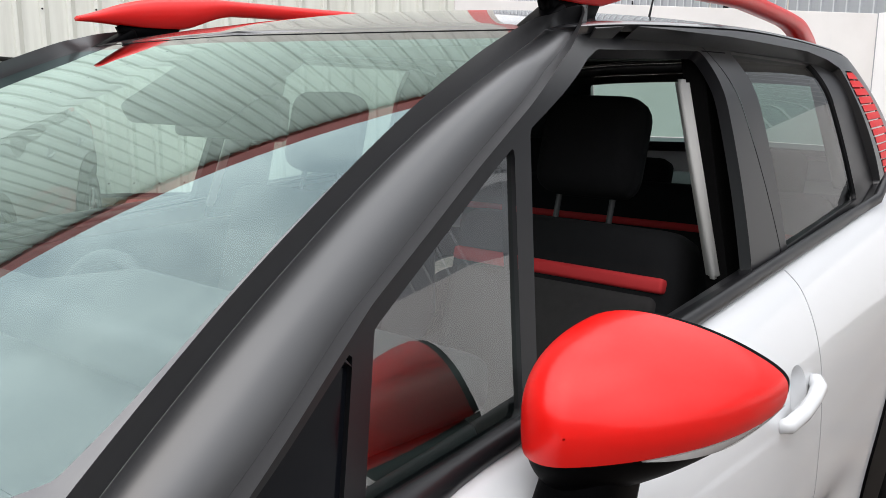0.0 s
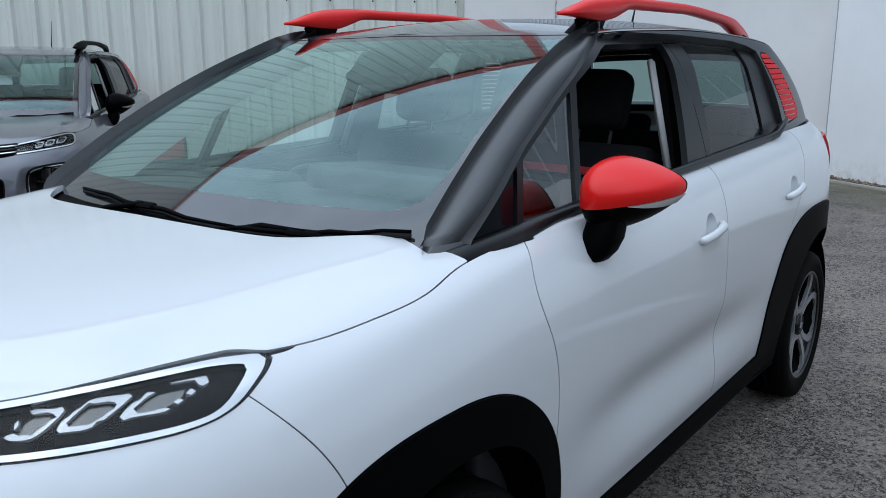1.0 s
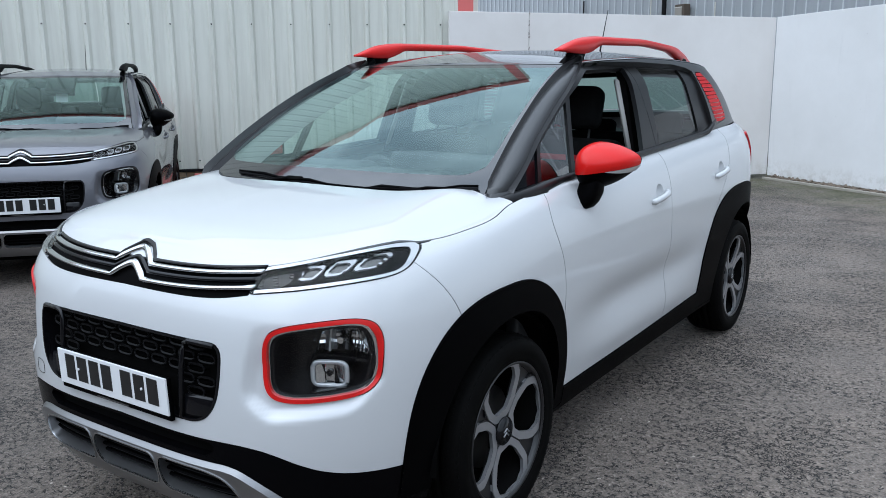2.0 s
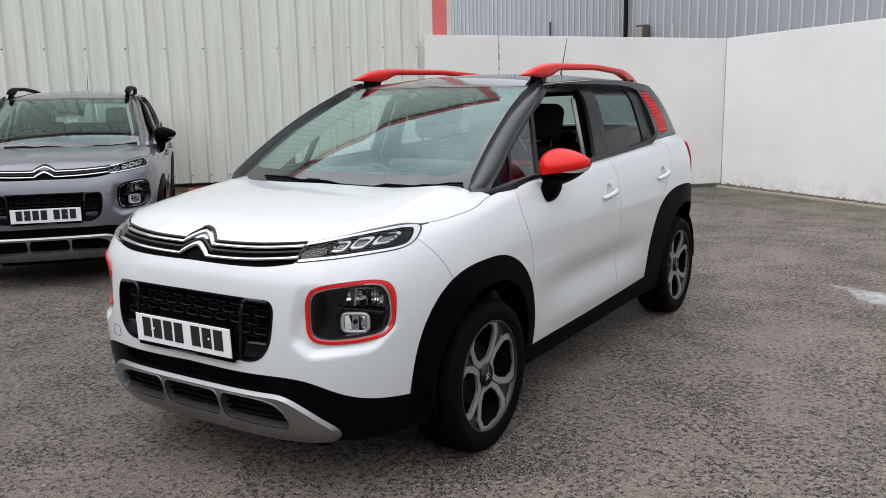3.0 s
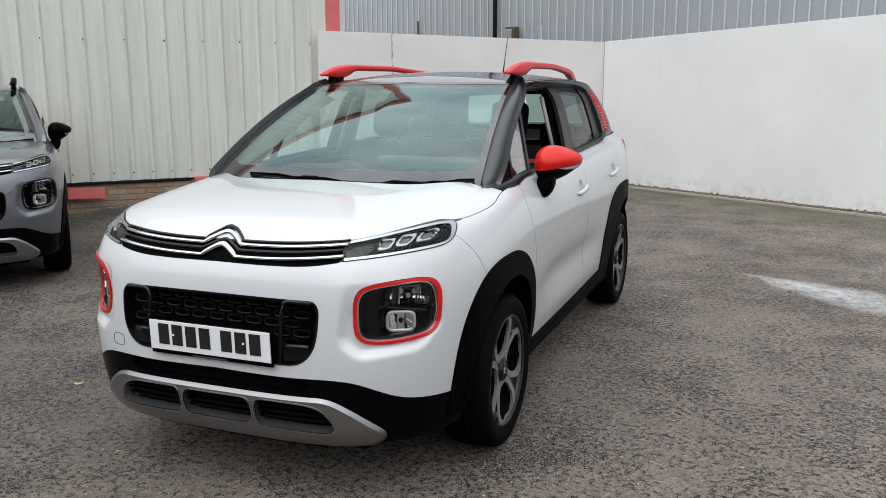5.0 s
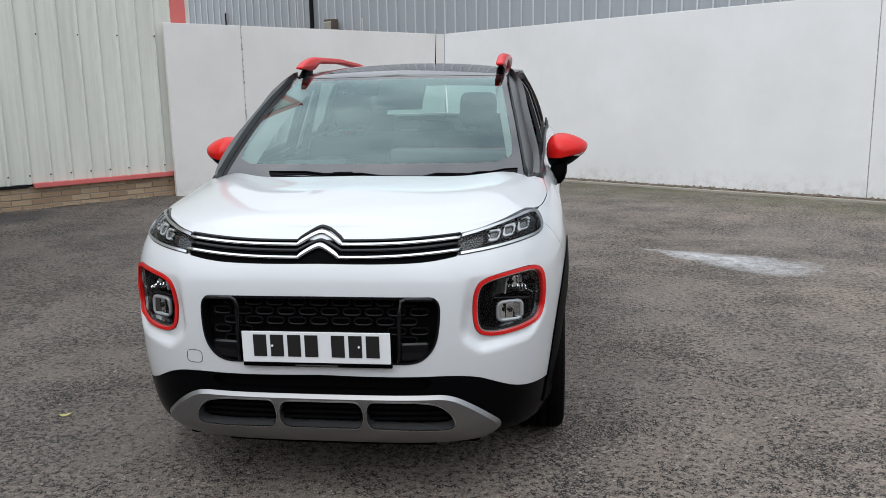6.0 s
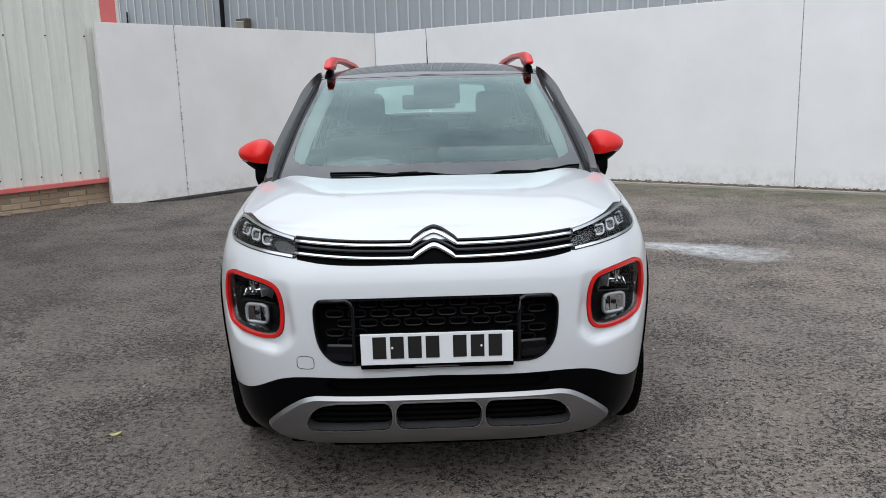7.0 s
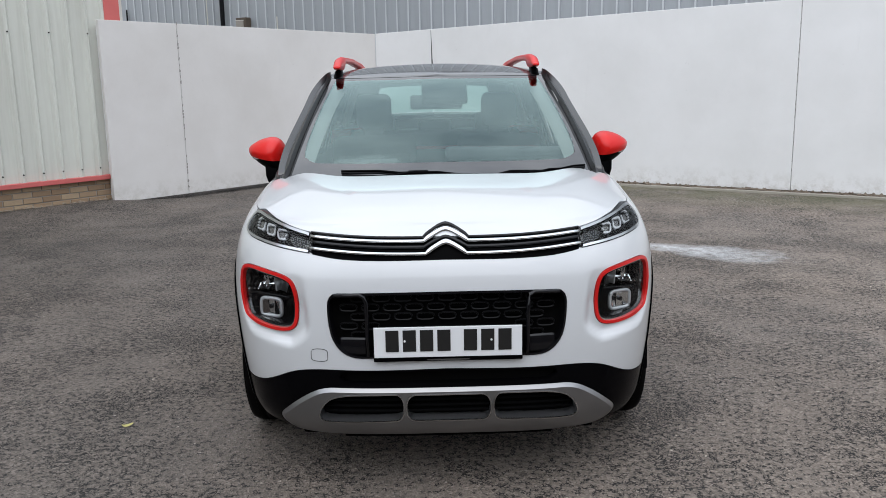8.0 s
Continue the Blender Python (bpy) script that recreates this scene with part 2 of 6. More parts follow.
def spline(xs, ys):
    """A natural cubic through the points, held flat past its ends."""
    x, y = np.array(xs, float), np.array(ys, float)
    n = len(x)
    h = np.diff(x)
    A, r = np.eye(n), np.zeros(n)
    for i in range(1, n - 1):
        A[i, i - 1], A[i, i], A[i, i + 1] = h[i - 1], 2 * (h[i - 1] + h[i]), h[i]
        r[i] = 3 * ((y[i + 1] - y[i]) / h[i] - (y[i] - y[i - 1]) / h[i - 1])
    c = np.linalg.solve(A, r)

    def f(t):
        t = np.clip(np.asarray(t, float), x[0], x[-1])
        i = np.clip(np.searchsorted(x, t) - 1, 0, n - 2)
        u = t - x[i]
        b = (y[i + 1] - y[i]) / h[i] - h[i] * (2 * c[i] + c[i + 1]) / 3
        return y[i] + b * u + c[i] * u**2 + (c[i + 1] - c[i]) / (3 * h[i]) * u**3

    return f


def poly_sd(px, py, pts, r=0.0):
    """Signed distance of points to a polygon whose corners are rounded by r (negative inside)."""
    pts = np.array(pts, float)
    if r:
        c = pts.mean(0)
        area = 0.5 * np.sum(pts[:, 0] * np.roll(pts[:, 1], -1) - np.roll(pts[:, 0], -1) * pts[:, 1])
        e = np.roll(pts, -1, 0) - pts
        nrm = np.stack([e[:, 1], -e[:, 0]], 1) / np.linalg.norm(e, axis=1)[:, None] * np.sign(area)
        moved = []
        for i in range(len(pts)):
            n0, n1 = nrm[i - 1], nrm[i]
            k = (n0 + n1) / max(1e-6, 1 + n0 @ n1)
            moved.append(pts[i] - r * k)
        pts = np.array(moved)
    d = np.full(px.shape, 1e9)
    inside = np.zeros(px.shape, bool)
    for a, b in zip(pts, np.roll(pts, -1, 0)):
        ex, ey = b - a
        wx, wy = px - a[0], py - a[1]
        t = np.clip((wx * ex + wy * ey) / (ex * ex + ey * ey), 0, 1)
        d = np.minimum(d, np.hypot(wx - ex * t, wy - ey * t))
        c = ((a[1] <= py) != (b[1] <= py)) & (wx < ex * wy / (ey if abs(ey) > 1e-12 else 1e-12))
        inside ^= c
    return np.where(inside, -d, d) - r


def soften(pts, times=4):
    """Corner cutting: a closed smooth outline from a few points."""
    q = np.array(pts, float)
    for _ in range(times):
        nx = np.roll(q, -1, 0)
        q = np.stack([0.75 * q + 0.25 * nx, 0.25 * q + 0.75 * nx], 1).reshape(-1, 2)
    return q


class Skin:
    """A sheet of faces whose corners carry x, y, z and two sheet coordinates. It is cut along the zero line of any function of the corners."""

    def __init__(self, V, F):
        self.V, self.F = V, F
        if V.shape[1] == 5:
            self.V = np.hstack([V, np.zeros((len(V), 3))])
            self.renormal()

    def renormal(self):
        """Corner normals of the whole sheet, kept in its last three columns, so that the pieces shade as one."""
        P, N = self.V[:, :3], np.zeros((len(self.V), 3))
        for f in self.F:
            a = P[list(f)]
            c = a - a[0]
            nn = np.cross(c[1:-1], c[2:]).sum(0)
            for i in f:
                N[i] += nn
        mid = np.abs(P[:, 0]) < 1e-5
        N[mid, 0] = 0
        self.V[:, 5:8] = N / np.maximum(np.linalg.norm(N, axis=1), 1e-12)[:, None]

    def split(self, f):
        V = self.V
        val = np.asarray(f(V), float).copy()
        val[np.abs(val) < 1e-6] = 1e-6
        extra, made, fin, fout = [], {}, [], []
        neg = val < 0

        def mid(i, j):
            k = (i, j) if i < j else (j, i)
            if k not in made:
                t = val[k[0]] / (val[k[0]] - val[k[1]])
                made[k] = len(V) + len(extra)
                extra.append(V[k[0]] * (1 - t) + V[k[1]] * t)
            return made[k]

        for face in self.F:
            s = [neg[i] for i in face]
            if all(s):
                fin.append(face)
            elif not any(s):
                fout.append(face)
            else:
                a, b = [], []
                for n, i in enumerate(face):
                    j = face[(n + 1) % len(face)]
                    (a if neg[i] else b).append(i)
                    if neg[i] != neg[j]:
                        k = mid(i, j)
                        a.append(k)
                        b.append(k)
                if len(a) > 2:
                    fin.append(tuple(a))
                if len(b) > 2:
                    fout.append(tuple(b))
        V2 = np.vstack([V, np.array(extra)]) if extra else V
        return Skin(V2, fin), Skin(V2, fout)

    def gap(self, f, g=0.002):
        """Both sides of the line, with a gap of 2 g between them."""
        return self.split(lambda V: f(V) + g)[0], self.split(lambda V: f(V) - g)[1]

    def add(self, name, mat, parent, label="", side=1, off=0.0, lip=0.014, both=False, curl=0.0, extra=None):
        """Links it as a mesh: off moves it along its normals, lip folds its rims inwards. both: with its mirror image."""
        if not self.F:
            return None
        used = sorted({i for f in self.F for i in f})
        ix = {o: n for n, o in enumerate(used)}
        P = self.V[used][:, :3].copy()
        F = [tuple(ix[i] for i in f) for f in self.F]
        N = self.V[used][:, 5:8].copy()
        N /= np.maximum(np.linalg.norm(N, axis=1), 1e-9)[:, None]
        edges = set()
        for f in F:
            for k, i in enumerate(f):
                edges.add((i, f[(k + 1) % len(f)]))
        P = P + off * N
        verts, normals, faces = [tuple(q) for q in P], [tuple(q) for q in N], list(F)
        if lip:
            rim = [(i, j) for (i, j) in edges if (j, i) not in edges and not (abs(P[i][0]) < 1e-4 and abs(P[j][0]) < 1e-4)]
            outer, inner = {}, {}
            for i in sorted({k for e in rim for k in e}):
                outer[i] = len(verts)
                verts.append(tuple(P[i] - 0.0003 * N[i]))
                inner[i] = len(verts)
                verts.append(tuple(P[i] - lip * N[i]))
                normals += [(0, 0, 0), (0, 0, 0)]
            for i, j in rim:
                faces.append((outer[i], inner[i], inner[j], outer[j]))
        verts, normals = np.array(verts), np.array(normals)
        if side < 0 and not both:
            verts, normals = verts * (-1, 1, 1), normals * (-1, 1, 1)
            faces = [f[::-1] for f in faces]
        if both:
            n = len(verts)
            twin = [i if abs(verts[i][0]) < 2e-4 else n + i for i in range(n)]
            verts = np.vstack([verts, verts * (-1, 1, 1)])
            normals = np.vstack([normals, normals * (-1, 1, 1)])
            faces = faces + [tuple(twin[i] for i in f[::-1]) for f in faces]
            keep = sorted({i for f in faces for i in f})
            at = {o: k for k, o in enumerate(keep)}
            verts, normals = verts[keep], normals[keep]
            faces = [tuple(at[i] for i in f) for f in faces]
        ob = from_faces(name, verts, faces, mat, parent, label)
        ob.data.normals_split_custom_set_from_vertices([tuple(q) for q in normals])
        return ob


def grid_skin(rows):
    """rows: equal lists of (x, y, z, s, w) arrays -> a Skin; faces of no area are dropped."""
    A = np.array(rows)
    n, m = A.shape[:2]
    V = A.reshape(-1, 5)
    F = []
    for i in range(n - 1):
        for j in range(m - 1):
            f = [i * m + j, (i + 1) * m + j, (i + 1) * m + j + 1, i * m + j + 1]
            pts = []
            for k in f:
                if not any(np.abs(V[k][:3] - V[q][:3]).max() < 1e-6 for q in pts):
                    pts.append(k)
            if len(pts) > 2:
                F.append(tuple(pts))
    return Skin(V, F)


# ---- the yard ----
def asphalt():
    m = material("asphalt", (0.06, 0.06, 0.06), 0.85)
    v = coords(m)
    big = noise_of(m, v, 0.35, 5)
    mid = noise_of(m, v, 2.2, 6, 0.65)
    jit = node(m, "ShaderNodeTexNoise", Scale=55.0, Detail=2.0)
    wire(m, v, jit.inputs["Vector"])
    bend = m.node_tree.nodes.new("ShaderNodeVectorMath")
    bend.operation = "MULTIPLY_ADD"
    bend.inputs[1].default_value = (0.016, 0.016, 0.0)
    wire(m, jit.outputs["Color"], bend.inputs[0])
    wire(m, v, bend.inputs[2])
    cell = node(m, "ShaderNodeTexVoronoi", Scale=112.0)
    wire(m, bend.outputs["Vector"], cell.inputs["Vector"])
    chips = ramp_of(m, cell.outputs["Color"], [(0.0, (0.105, 0.092, 0.082)), (0.33, (0.165, 0.145, 0.130)), (0.70, (0.225, 0.199, 0.178)), (0.95, (0.31, 0.28, 0.252)), (1.0, (0.85, 0.81, 0.75))])
    rim = m.node_tree.nodes.new("ShaderNodeTexVoronoi")
    rim.feature = "DISTANCE_TO_EDGE"
    rim.inputs["Scale"].default_value = 74.0
    wire(m, bend.outputs["Vector"], rim.inputs["Vector"])
    # black gaps between the stones, scattered everywhere and close together in worn patches
    dense = math_of(m, "ADD", noise_of(m, v, 34.0, 3, 0.6), math_of(m, "MULTIPLY", math_of(m, "SUBTRACT", noise_of(m, v, 1.5, 7, 0.72), 0.5), 0.75))
    worn = ramp_of(m, dense, [(0.475, (0, 0, 0)), (0.57, (1, 1, 1))])
    crack = math_of(m, "MULTIPLY", worn, ramp_of(m, rim.outputs["Distance"], [(0.0, (1, 1, 1)), (0.09, (1, 1, 1)), (0.15, (0, 0, 0))]), True)
    chips = mixed(m, math_of(m, "MULTIPLY", crack, 0.97), chips, (0.006, 0.0055, 0.005))
    tone = ramp_of(m, mid, [(0.30, (0.90, 0.89, 0.88)), (0.5, (1.0, 0.98, 0.96)), (0.70, (1.08, 1.05, 1.02))])
    col = mixed(m, 1.0, chips, tone, "MULTIPLY")
    tone2 = ramp_of(m, big, [(0.35, (0.74, 0.725, 0.71)), (0.65, (0.94, 0.915, 0.885))])
    col = mixed(m, 1.0, col, tone2, "MULTIPLY")
    sep = m.node_tree.nodes.new("ShaderNodeSeparateXYZ")
    wire(m, v, sep.inputs[0])
    # shading painted into the ground: darker on the parking side, paler towards +x
    side_shade = math_of(m, "DIVIDE", math_of(m, "ADD", math_of(m, "ADD", sep.outputs["X"], 1.6), math_of(m, "MULTIPLY", math_of(m, "SUBTRACT", noise_of(m, v, 0.7, 4), 0.5), 2.2)), 5.6, True)
    col = mixed(m, 1.0, col, ramp_of(m, side_shade, [(0.0, (0.86, 0.85, 0.84)), (0.6, (1.2, 1.17, 1.13)), (1.0, (1.46, 1.42, 1.37))]), "MULTIPLY")
    # dusty white spill, in a streak that widens
    wob = math_of(m, "MULTIPLY", math_of(m, "SUBTRACT", noise_of(m, v, 3.5, 6, 0.7), 0.5), 0.9)
    dx, dy = math_of(m, "SUBTRACT", sep.outputs["X"], 2.25), math_of(m, "SUBTRACT", sep.outputs["Y"], 3.44)
    al = math_of(m, "ADD", math_of(m, "MULTIPLY", dx, 0.79), math_of(m, "MULTIPLY", dy, -0.613))
    ac = math_of(m, "ADD", math_of(m, "MULTIPLY", dx, 0.613), math_of(m, "MULTIPLY", dy, 0.79))
    wide = math_of(m, "ADD", 0.27, math_of(m, "MULTIPLY", al, 0.30))
    e1 = math_of(m, "POWER", math_of(m, "ABSOLUTE", math_of(m, "DIVIDE", math_of(m, "ADD", ac, math_of(m, "MULTIPLY", wob, 0.3)), wide)), 2.0)
    e2 = math_of(m, "POWER", math_of(m, "ABSOLUTE", math_of(m, "DIVIDE", math_of(m, "ADD", al, wob), 0.82)), 2.0)
    spill = math_of(m, "SUBTRACT", 1.0, math_of(m, "ADD", e1, e2), True)
    grain = math_of(m, "MULTIPLY", math_of(m, "ADD", noise_of(m, v, 45.0, 3, 0.7), 0.2), 0.95, True)
    col = mixed(m, math_of(m, "MULTIPLY", math_of(m, "MULTIPLY", math_of(m, "POWER", spill, 0.8), math_of(m, "MULTIPLY", grain, ramp_of(m, noise_of(m, v, 11.0, 5, 0.7), [(0.30, (0.25, 0.25, 0.25)), (0.62, (1.4, 1.4, 1.4))]))), 1.0, True), col, (0.62, 0.63, 0.64))
    # damp dark patch by the brick plinth
    px, py = math_of(m, "SUBTRACT", sep.outputs["X"], -5.3), math_of(m, "SUBTRACT", sep.outputs["Y"], 4.9)
    pa = math_of(m, "DIVIDE", math_of(m, "ADD", math_of(m, "MULTIPLY", px, 0.669), math_of(m, "MULTIPLY", py, 0.743)), 0.9)
    pb = math_of(m, "DIVIDE", math_of(m, "ADD", math_of(m, "MULTIPLY", px, 0.743), math_of(m, "MULTIPLY", py, -0.669)), 0.42)
    pd = math_of(m, "ADD", math_of(m, "ADD", math_of(m, "MULTIPLY", pa, pa), math_of(m, "MULTIPLY", pb, pb)), math_of(m, "MULTIPLY", wob, 1.6))
    wet = math_of(m, "MULTIPLY", math_of(m, "SUBTRACT", 1.0, pd, True), 1.6, True)
    col = mixed(m, math_of(m, "MULTIPLY", wet, 0.65), col, (0.03, 0.03, 0.033))
    # moss along the foot of the white boards
    d = math_of(m, "ADD", math_of(m, "MULTIPLY", math_of(m, "SUBTRACT", sep.outputs["X"], CORNER[0]), WALL_N[0]), math_of(m, "MULTIPLY", math_of(m, "SUBTRACT", sep.outputs["Y"], CORNER[1]), WALL_N[1]))
    near = math_of(m, "SUBTRACT", 1.3, math_of(m, "DIVIDE", math_of(m, "ABSOLUTE", d), 1.25), True)
    moss = math_of(m, "MULTIPLY", near, ramp_of(m, noise_of(m, v, 1.6, 6, 0.7), [(0.34, (0, 0, 0)), (0.52, (1, 1, 1))]), True)
    col = mixed(m, math_of(m, "MULTIPLY", moss, 0.6), col, (0.085, 0.092, 0.032))
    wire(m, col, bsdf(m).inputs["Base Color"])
    h = math_of(m, "SUBTRACT", math_of(m, "ADD", cell.outputs["Distance"], math_of(m, "MULTIPLY", noise_of(m, v, 260.0, 3), 0.6)), math_of(m, "MULTIPLY", crack, 0.8))
    bumped(m, h, 1.0, 0.009)
    damp = ramp_of(m, noise_of(m, v, 0.8, 5, 0.6), [(0.4, (0.62, 0.62, 0.62)), (0.62, (0.86, 0.86, 0.86))])
    wire(m, damp, bsdf(m).inputs["Roughness"])
    return m


CORNER = (-0.843, 10.24)          # where the two boarded walls meet
END_L = (-3.95, 6.767)            # free end of the end boards
RIGHT = Vector((0.842, -0.539))  # the long boards run this way from the corner
WALL_N = (-0.539, -0.842)
CLAD = Vector((0.669, 0.743))     # the clad building runs this way
CLAD_N = Vector((0.743, -0.669))


def ground_z(x, y):
    """The yard lies level and falls a little by the clad wall, where the second car stands."""
    along = (x + 4.07) * CLAD.x + (y - 6.83) * CLAD.y
    a, b = min(max((-2.2 - along) / 1.1, 0), 1), min(max((-1.6 - x) / 1.4, 0), 1)
    off = (x + 4.07) * CLAD_N.x + (y - 6.83) * CLAD_N.y
    r, q = min(max((1.5 - off) / 1.3, 0), 1), min(max((along + 3.6) / 1.6, 0), 1)
    rise = 0.09 * r * r * (3 - 2 * r) * q * q * (3 - 2 * q) * min(1, max(0, (0.9 - along) / 0.9))
    return rise - 0.02 * a * a * (3 - 2 * a) * b * b * (3 - 2 * b)


def ground():
    steps = [-300, -150, -80, -40, -24, -16] + [-12 + 0.25 * k for k in range(97)] + [16, 24, 40, 80, 150, 300]
    n = len(steps)
    V = [(x, y, ground_z(x, y)) for x in steps for y in steps]
    F = [(i * n + k, (i + 1) * n + k, (i + 1) * n + k + 1, i * n + k + 1) for i in range(n - 1) for k in range(n - 1)]
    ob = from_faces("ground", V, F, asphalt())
    tagged(ob, "dark grey worn asphalt yard with a white dusty spill", "ground", kind="structure")


ground()


def wall_frame(origin, along, z=0.0):
    """A pose whose x runs along the wall, y into it, z up."""
    a = Vector((along[0], along[1], 0)).normalized()
    up = Vector((0, 0, 1))
    b = up.cross(a)
    m = Matrix((a, b, up)).transposed().to_4x4()
    m.translation = Vector((origin[0], origin[1], z))
    return m


def sheet_metal(name, base, streak):
    m = material(name, base, 0.45)
    v = coords(m)
    st = m.node_tree.nodes.new("ShaderNodeMapping")
    st.inputs["Scale"].default_value = (6.0, 6.0, 0.35)
    wire(m, v, st.inputs["Vector"])
    f = ramp_of(m, noise_of(m, st.outputs["Vector"], 1.5, 6, 0.6), [(0.45, (0, 0, 0)), (0.8, (1, 1, 1))])
    c = mixed(m, math_of(m, "MULTIPLY", f, 0.45), base, streak)
    c = mixed(m, math_of(m, "MULTIPLY", noise_of(m, v, 0.7, 4), 0.25), c, tuple(0.85 * q for q in base))
    wire(m, c, bsdf(m).inputs["Base Color"])
    bumped(m, noise_of(m, v, 2.0, 3), 0.15, 0.01)
    return m


CREAM = sheet_metal("cream_coated_steel", (0.60, 0.605, 0.545), (0.30, 0.29, 0.25))
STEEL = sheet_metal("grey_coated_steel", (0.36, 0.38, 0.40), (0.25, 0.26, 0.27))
RED_TRIM = varied(material("faded_red_flashing", (0.55, 0.12, 0.11), 0.5), (0.58, 0.13, 0.12), (0.42, 0.09, 0.08), 3.0, 0.7, 0.1, 30.0)
# rib crests of the far building, coloured lighter than its pans
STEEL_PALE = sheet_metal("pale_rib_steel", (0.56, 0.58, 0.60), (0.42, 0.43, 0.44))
BOARD = material("white_painted_board", (0.59, 0.59, 0.60), 0.6)


FLAKED = varied(material("flaked_filler", (0.34, 0.32, 0.30), 0.9), (0.40, 0.38, 0.36), (0.20, 0.18, 0.17), 30.0, 1.0)


# the end boards, darker and warmer in tone than the long ones
BOARD_GREYER = material("greyer_painted_board", (0.55, 0.53, 0.51), 0.7)


def paint_board(m, low_tone, high_tone):
    v = coords(m)
    big = ramp_of(m, noise_of(m, v, 0.9, 5, 0.6), [(0.35, low_tone), (0.7, high_tone)])
    st = m.node_tree.nodes.new("ShaderNodeMapping")
    st.inputs["Scale"].default_value = (5.0, 5.0, 0.5)
    wire(m, v, st.inputs["Vector"])
    f = ramp_of(m, noise_of(m, st.outputs["Vector"], 1.2, 8, 0.7), [(0.6, (0, 0, 0)), (0.85, (1, 1, 1))])
    c = mixed(m, math_of(m, "MULTIPLY", f, 0.35), big, (0.52, 0.52, 0.53))
    # splashed and flaking foot
    sep = m.node_tree.nodes.new("ShaderNodeSeparateXYZ")
    wire(m, v, sep.inputs[0])
    low = math_of(m, "SUBTRACT", 1.0, math_of(m, "DIVIDE", sep.outputs["Z"], 0.30), True)
    spots = ramp_of(m, noise_of(m, v, 7.0, 8, 0.75), [(0.46, (0, 0, 0)), (0.60, (1, 1, 1))])
    c = mixed(m, math_of(m, "MULTIPLY", math_of(m, "MULTIPLY", low, spots), 0.45, True), c, (0.33, 0.30, 0.24))
    marks = ramp_of(m, noise_of(m, v, 18.0, 4, 0.6), [(0.72, (0, 0, 0)), (0.76, (1, 1, 1))])
    c = mixed(m, math_of(m, "MULTIPLY", marks, 0.35), c, (0.40, 0.38, 0.36))
    wire(m, c, bsdf(m).inputs["Base Color"])
    bumped(m, noise_of(m, v, 5.0, 6, 0.6), 0.2, 0.008)


paint_board(BOARD, (0.70, 0.698, 0.69), (0.77, 0.768, 0.765))
paint_board(BOARD_GREYER, (0.60, 0.575, 0.55), (0.67, 0.648, 0.628))


def profile_sheet(name, length, z0, z1, pitch, rib, depth, mat, m, parent=None, slope=0.045, rib_mat=None):
    """Trapezoidal steel sheet: narrow ribs stand proud of wide pans."""
    xs = []
    n = int(length / pitch)
    for i in range(n):
        a = i * pitch
        xs += [(a, 0), (a + pitch - rib - slope * 2, 0), (a + pitch - rib - slope, -depth), (a + pitch - slope, -depth)]
    xs.append((n * pitch, 0))
    V, F = [], []
    for x, y in xs:
        V += [(x, y, z0), (x, y, z1)]
    for i in range(len(xs) - 1):
        F.append((2 * i, 2 * i + 2, 2 * i + 3, 2 * i + 1))
    V = [m @ Vector(v) for v in V]
    ob = from_faces(name, V, F, mat, parent, smooth=False)
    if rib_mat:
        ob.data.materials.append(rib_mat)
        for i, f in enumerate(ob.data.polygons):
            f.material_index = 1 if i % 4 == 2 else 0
    return ob


CLAD_TOP = 8.1
RIB, RIB_AT = 0.233, 0.01
PLINTH = 0.37


def clad_building():
    """Cream clad building with a brick plinth and red flashings; its corner post stands by the end boards."""
    end = Vector((-4.065, 6.83)) + CLAD * 0.345 - CLAD_N * 0.03
    length = 26.0
    start = end - CLAD * length
    m = wall_frame(start, CLAD)
    root = tagged(new("wall_clad"), "cream ribbed steel wall above a low brick plinth", "wall", kind="structure")
    profile_sheet("cladding_sheet", length - 0.12, PLINTH + 0.02, CLAD_TOP, RIB, 0.030, 0.040, CREAM, m @ pose(RIB_AT, 0, 0), root, 0.028)
    part("core", box_bm(length, 0.3, CLAD_TOP - 0.02, m @ pose(length / 2, 0.22, CLAD_TOP / 2 - 0.01)), DARK, root)
    part("corner_flashing", box_bm(0.2, 0.16, CLAD_TOP - PLINTH, m @ pose(length - 0.07, 0.03, PLINTH + (CLAD_TOP - PLINTH) / 2), 0.006), RED_TRIM, root, "faded red corner flashing")
    part("base_flashing", box_bm(2.0, 0.07, 0.055, m @ pose(length - 1.0, -0.03, PLINTH), 0.006), RED_TRIM, root, "chipped red base flashing")
    part("fallen_flashing", box_bm(0.42, 0.05, 0.14, m @ pose(length - 3.30, -0.07, 0.26, -6, 2), 0.006), RED_TRIM, root, "loose piece of red flashing")
    part("base_rail", box_bm(length - 2.05, 0.05, 0.03, m @ pose((length - 2.05) / 2, -0.005, PLINTH), 0.004), SEAL, root)
    part("eaves_flashing", box_bm(length, 0.2, 0.28, m @ pose(length / 2, -0.02, CLAD_TOP), 0.01), RED_TRIM, root, "red eaves flashing")
    part("return_wall", box_bm(0.2, 9.0, CLAD_TOP, m @ pose(length + 0.02, 4.55, CLAD_TOP / 2)), CREAM, root)
    n = int((length - 0.12) / RIB)
    for row in (0.49, 2.10, 3.75):
        for i in range(n - 44, n):
            if row < 1 or i % 2:
                part("screw", cyl_bm(0.009, 0.012, m @ pose(RIB_AT + i * RIB + 0.191, -0.044, row, 90), 8), SEAL, root)
    return root, m, length


CLAD_ROOT, CLAD_M, CLAD_LEN = clad_building()


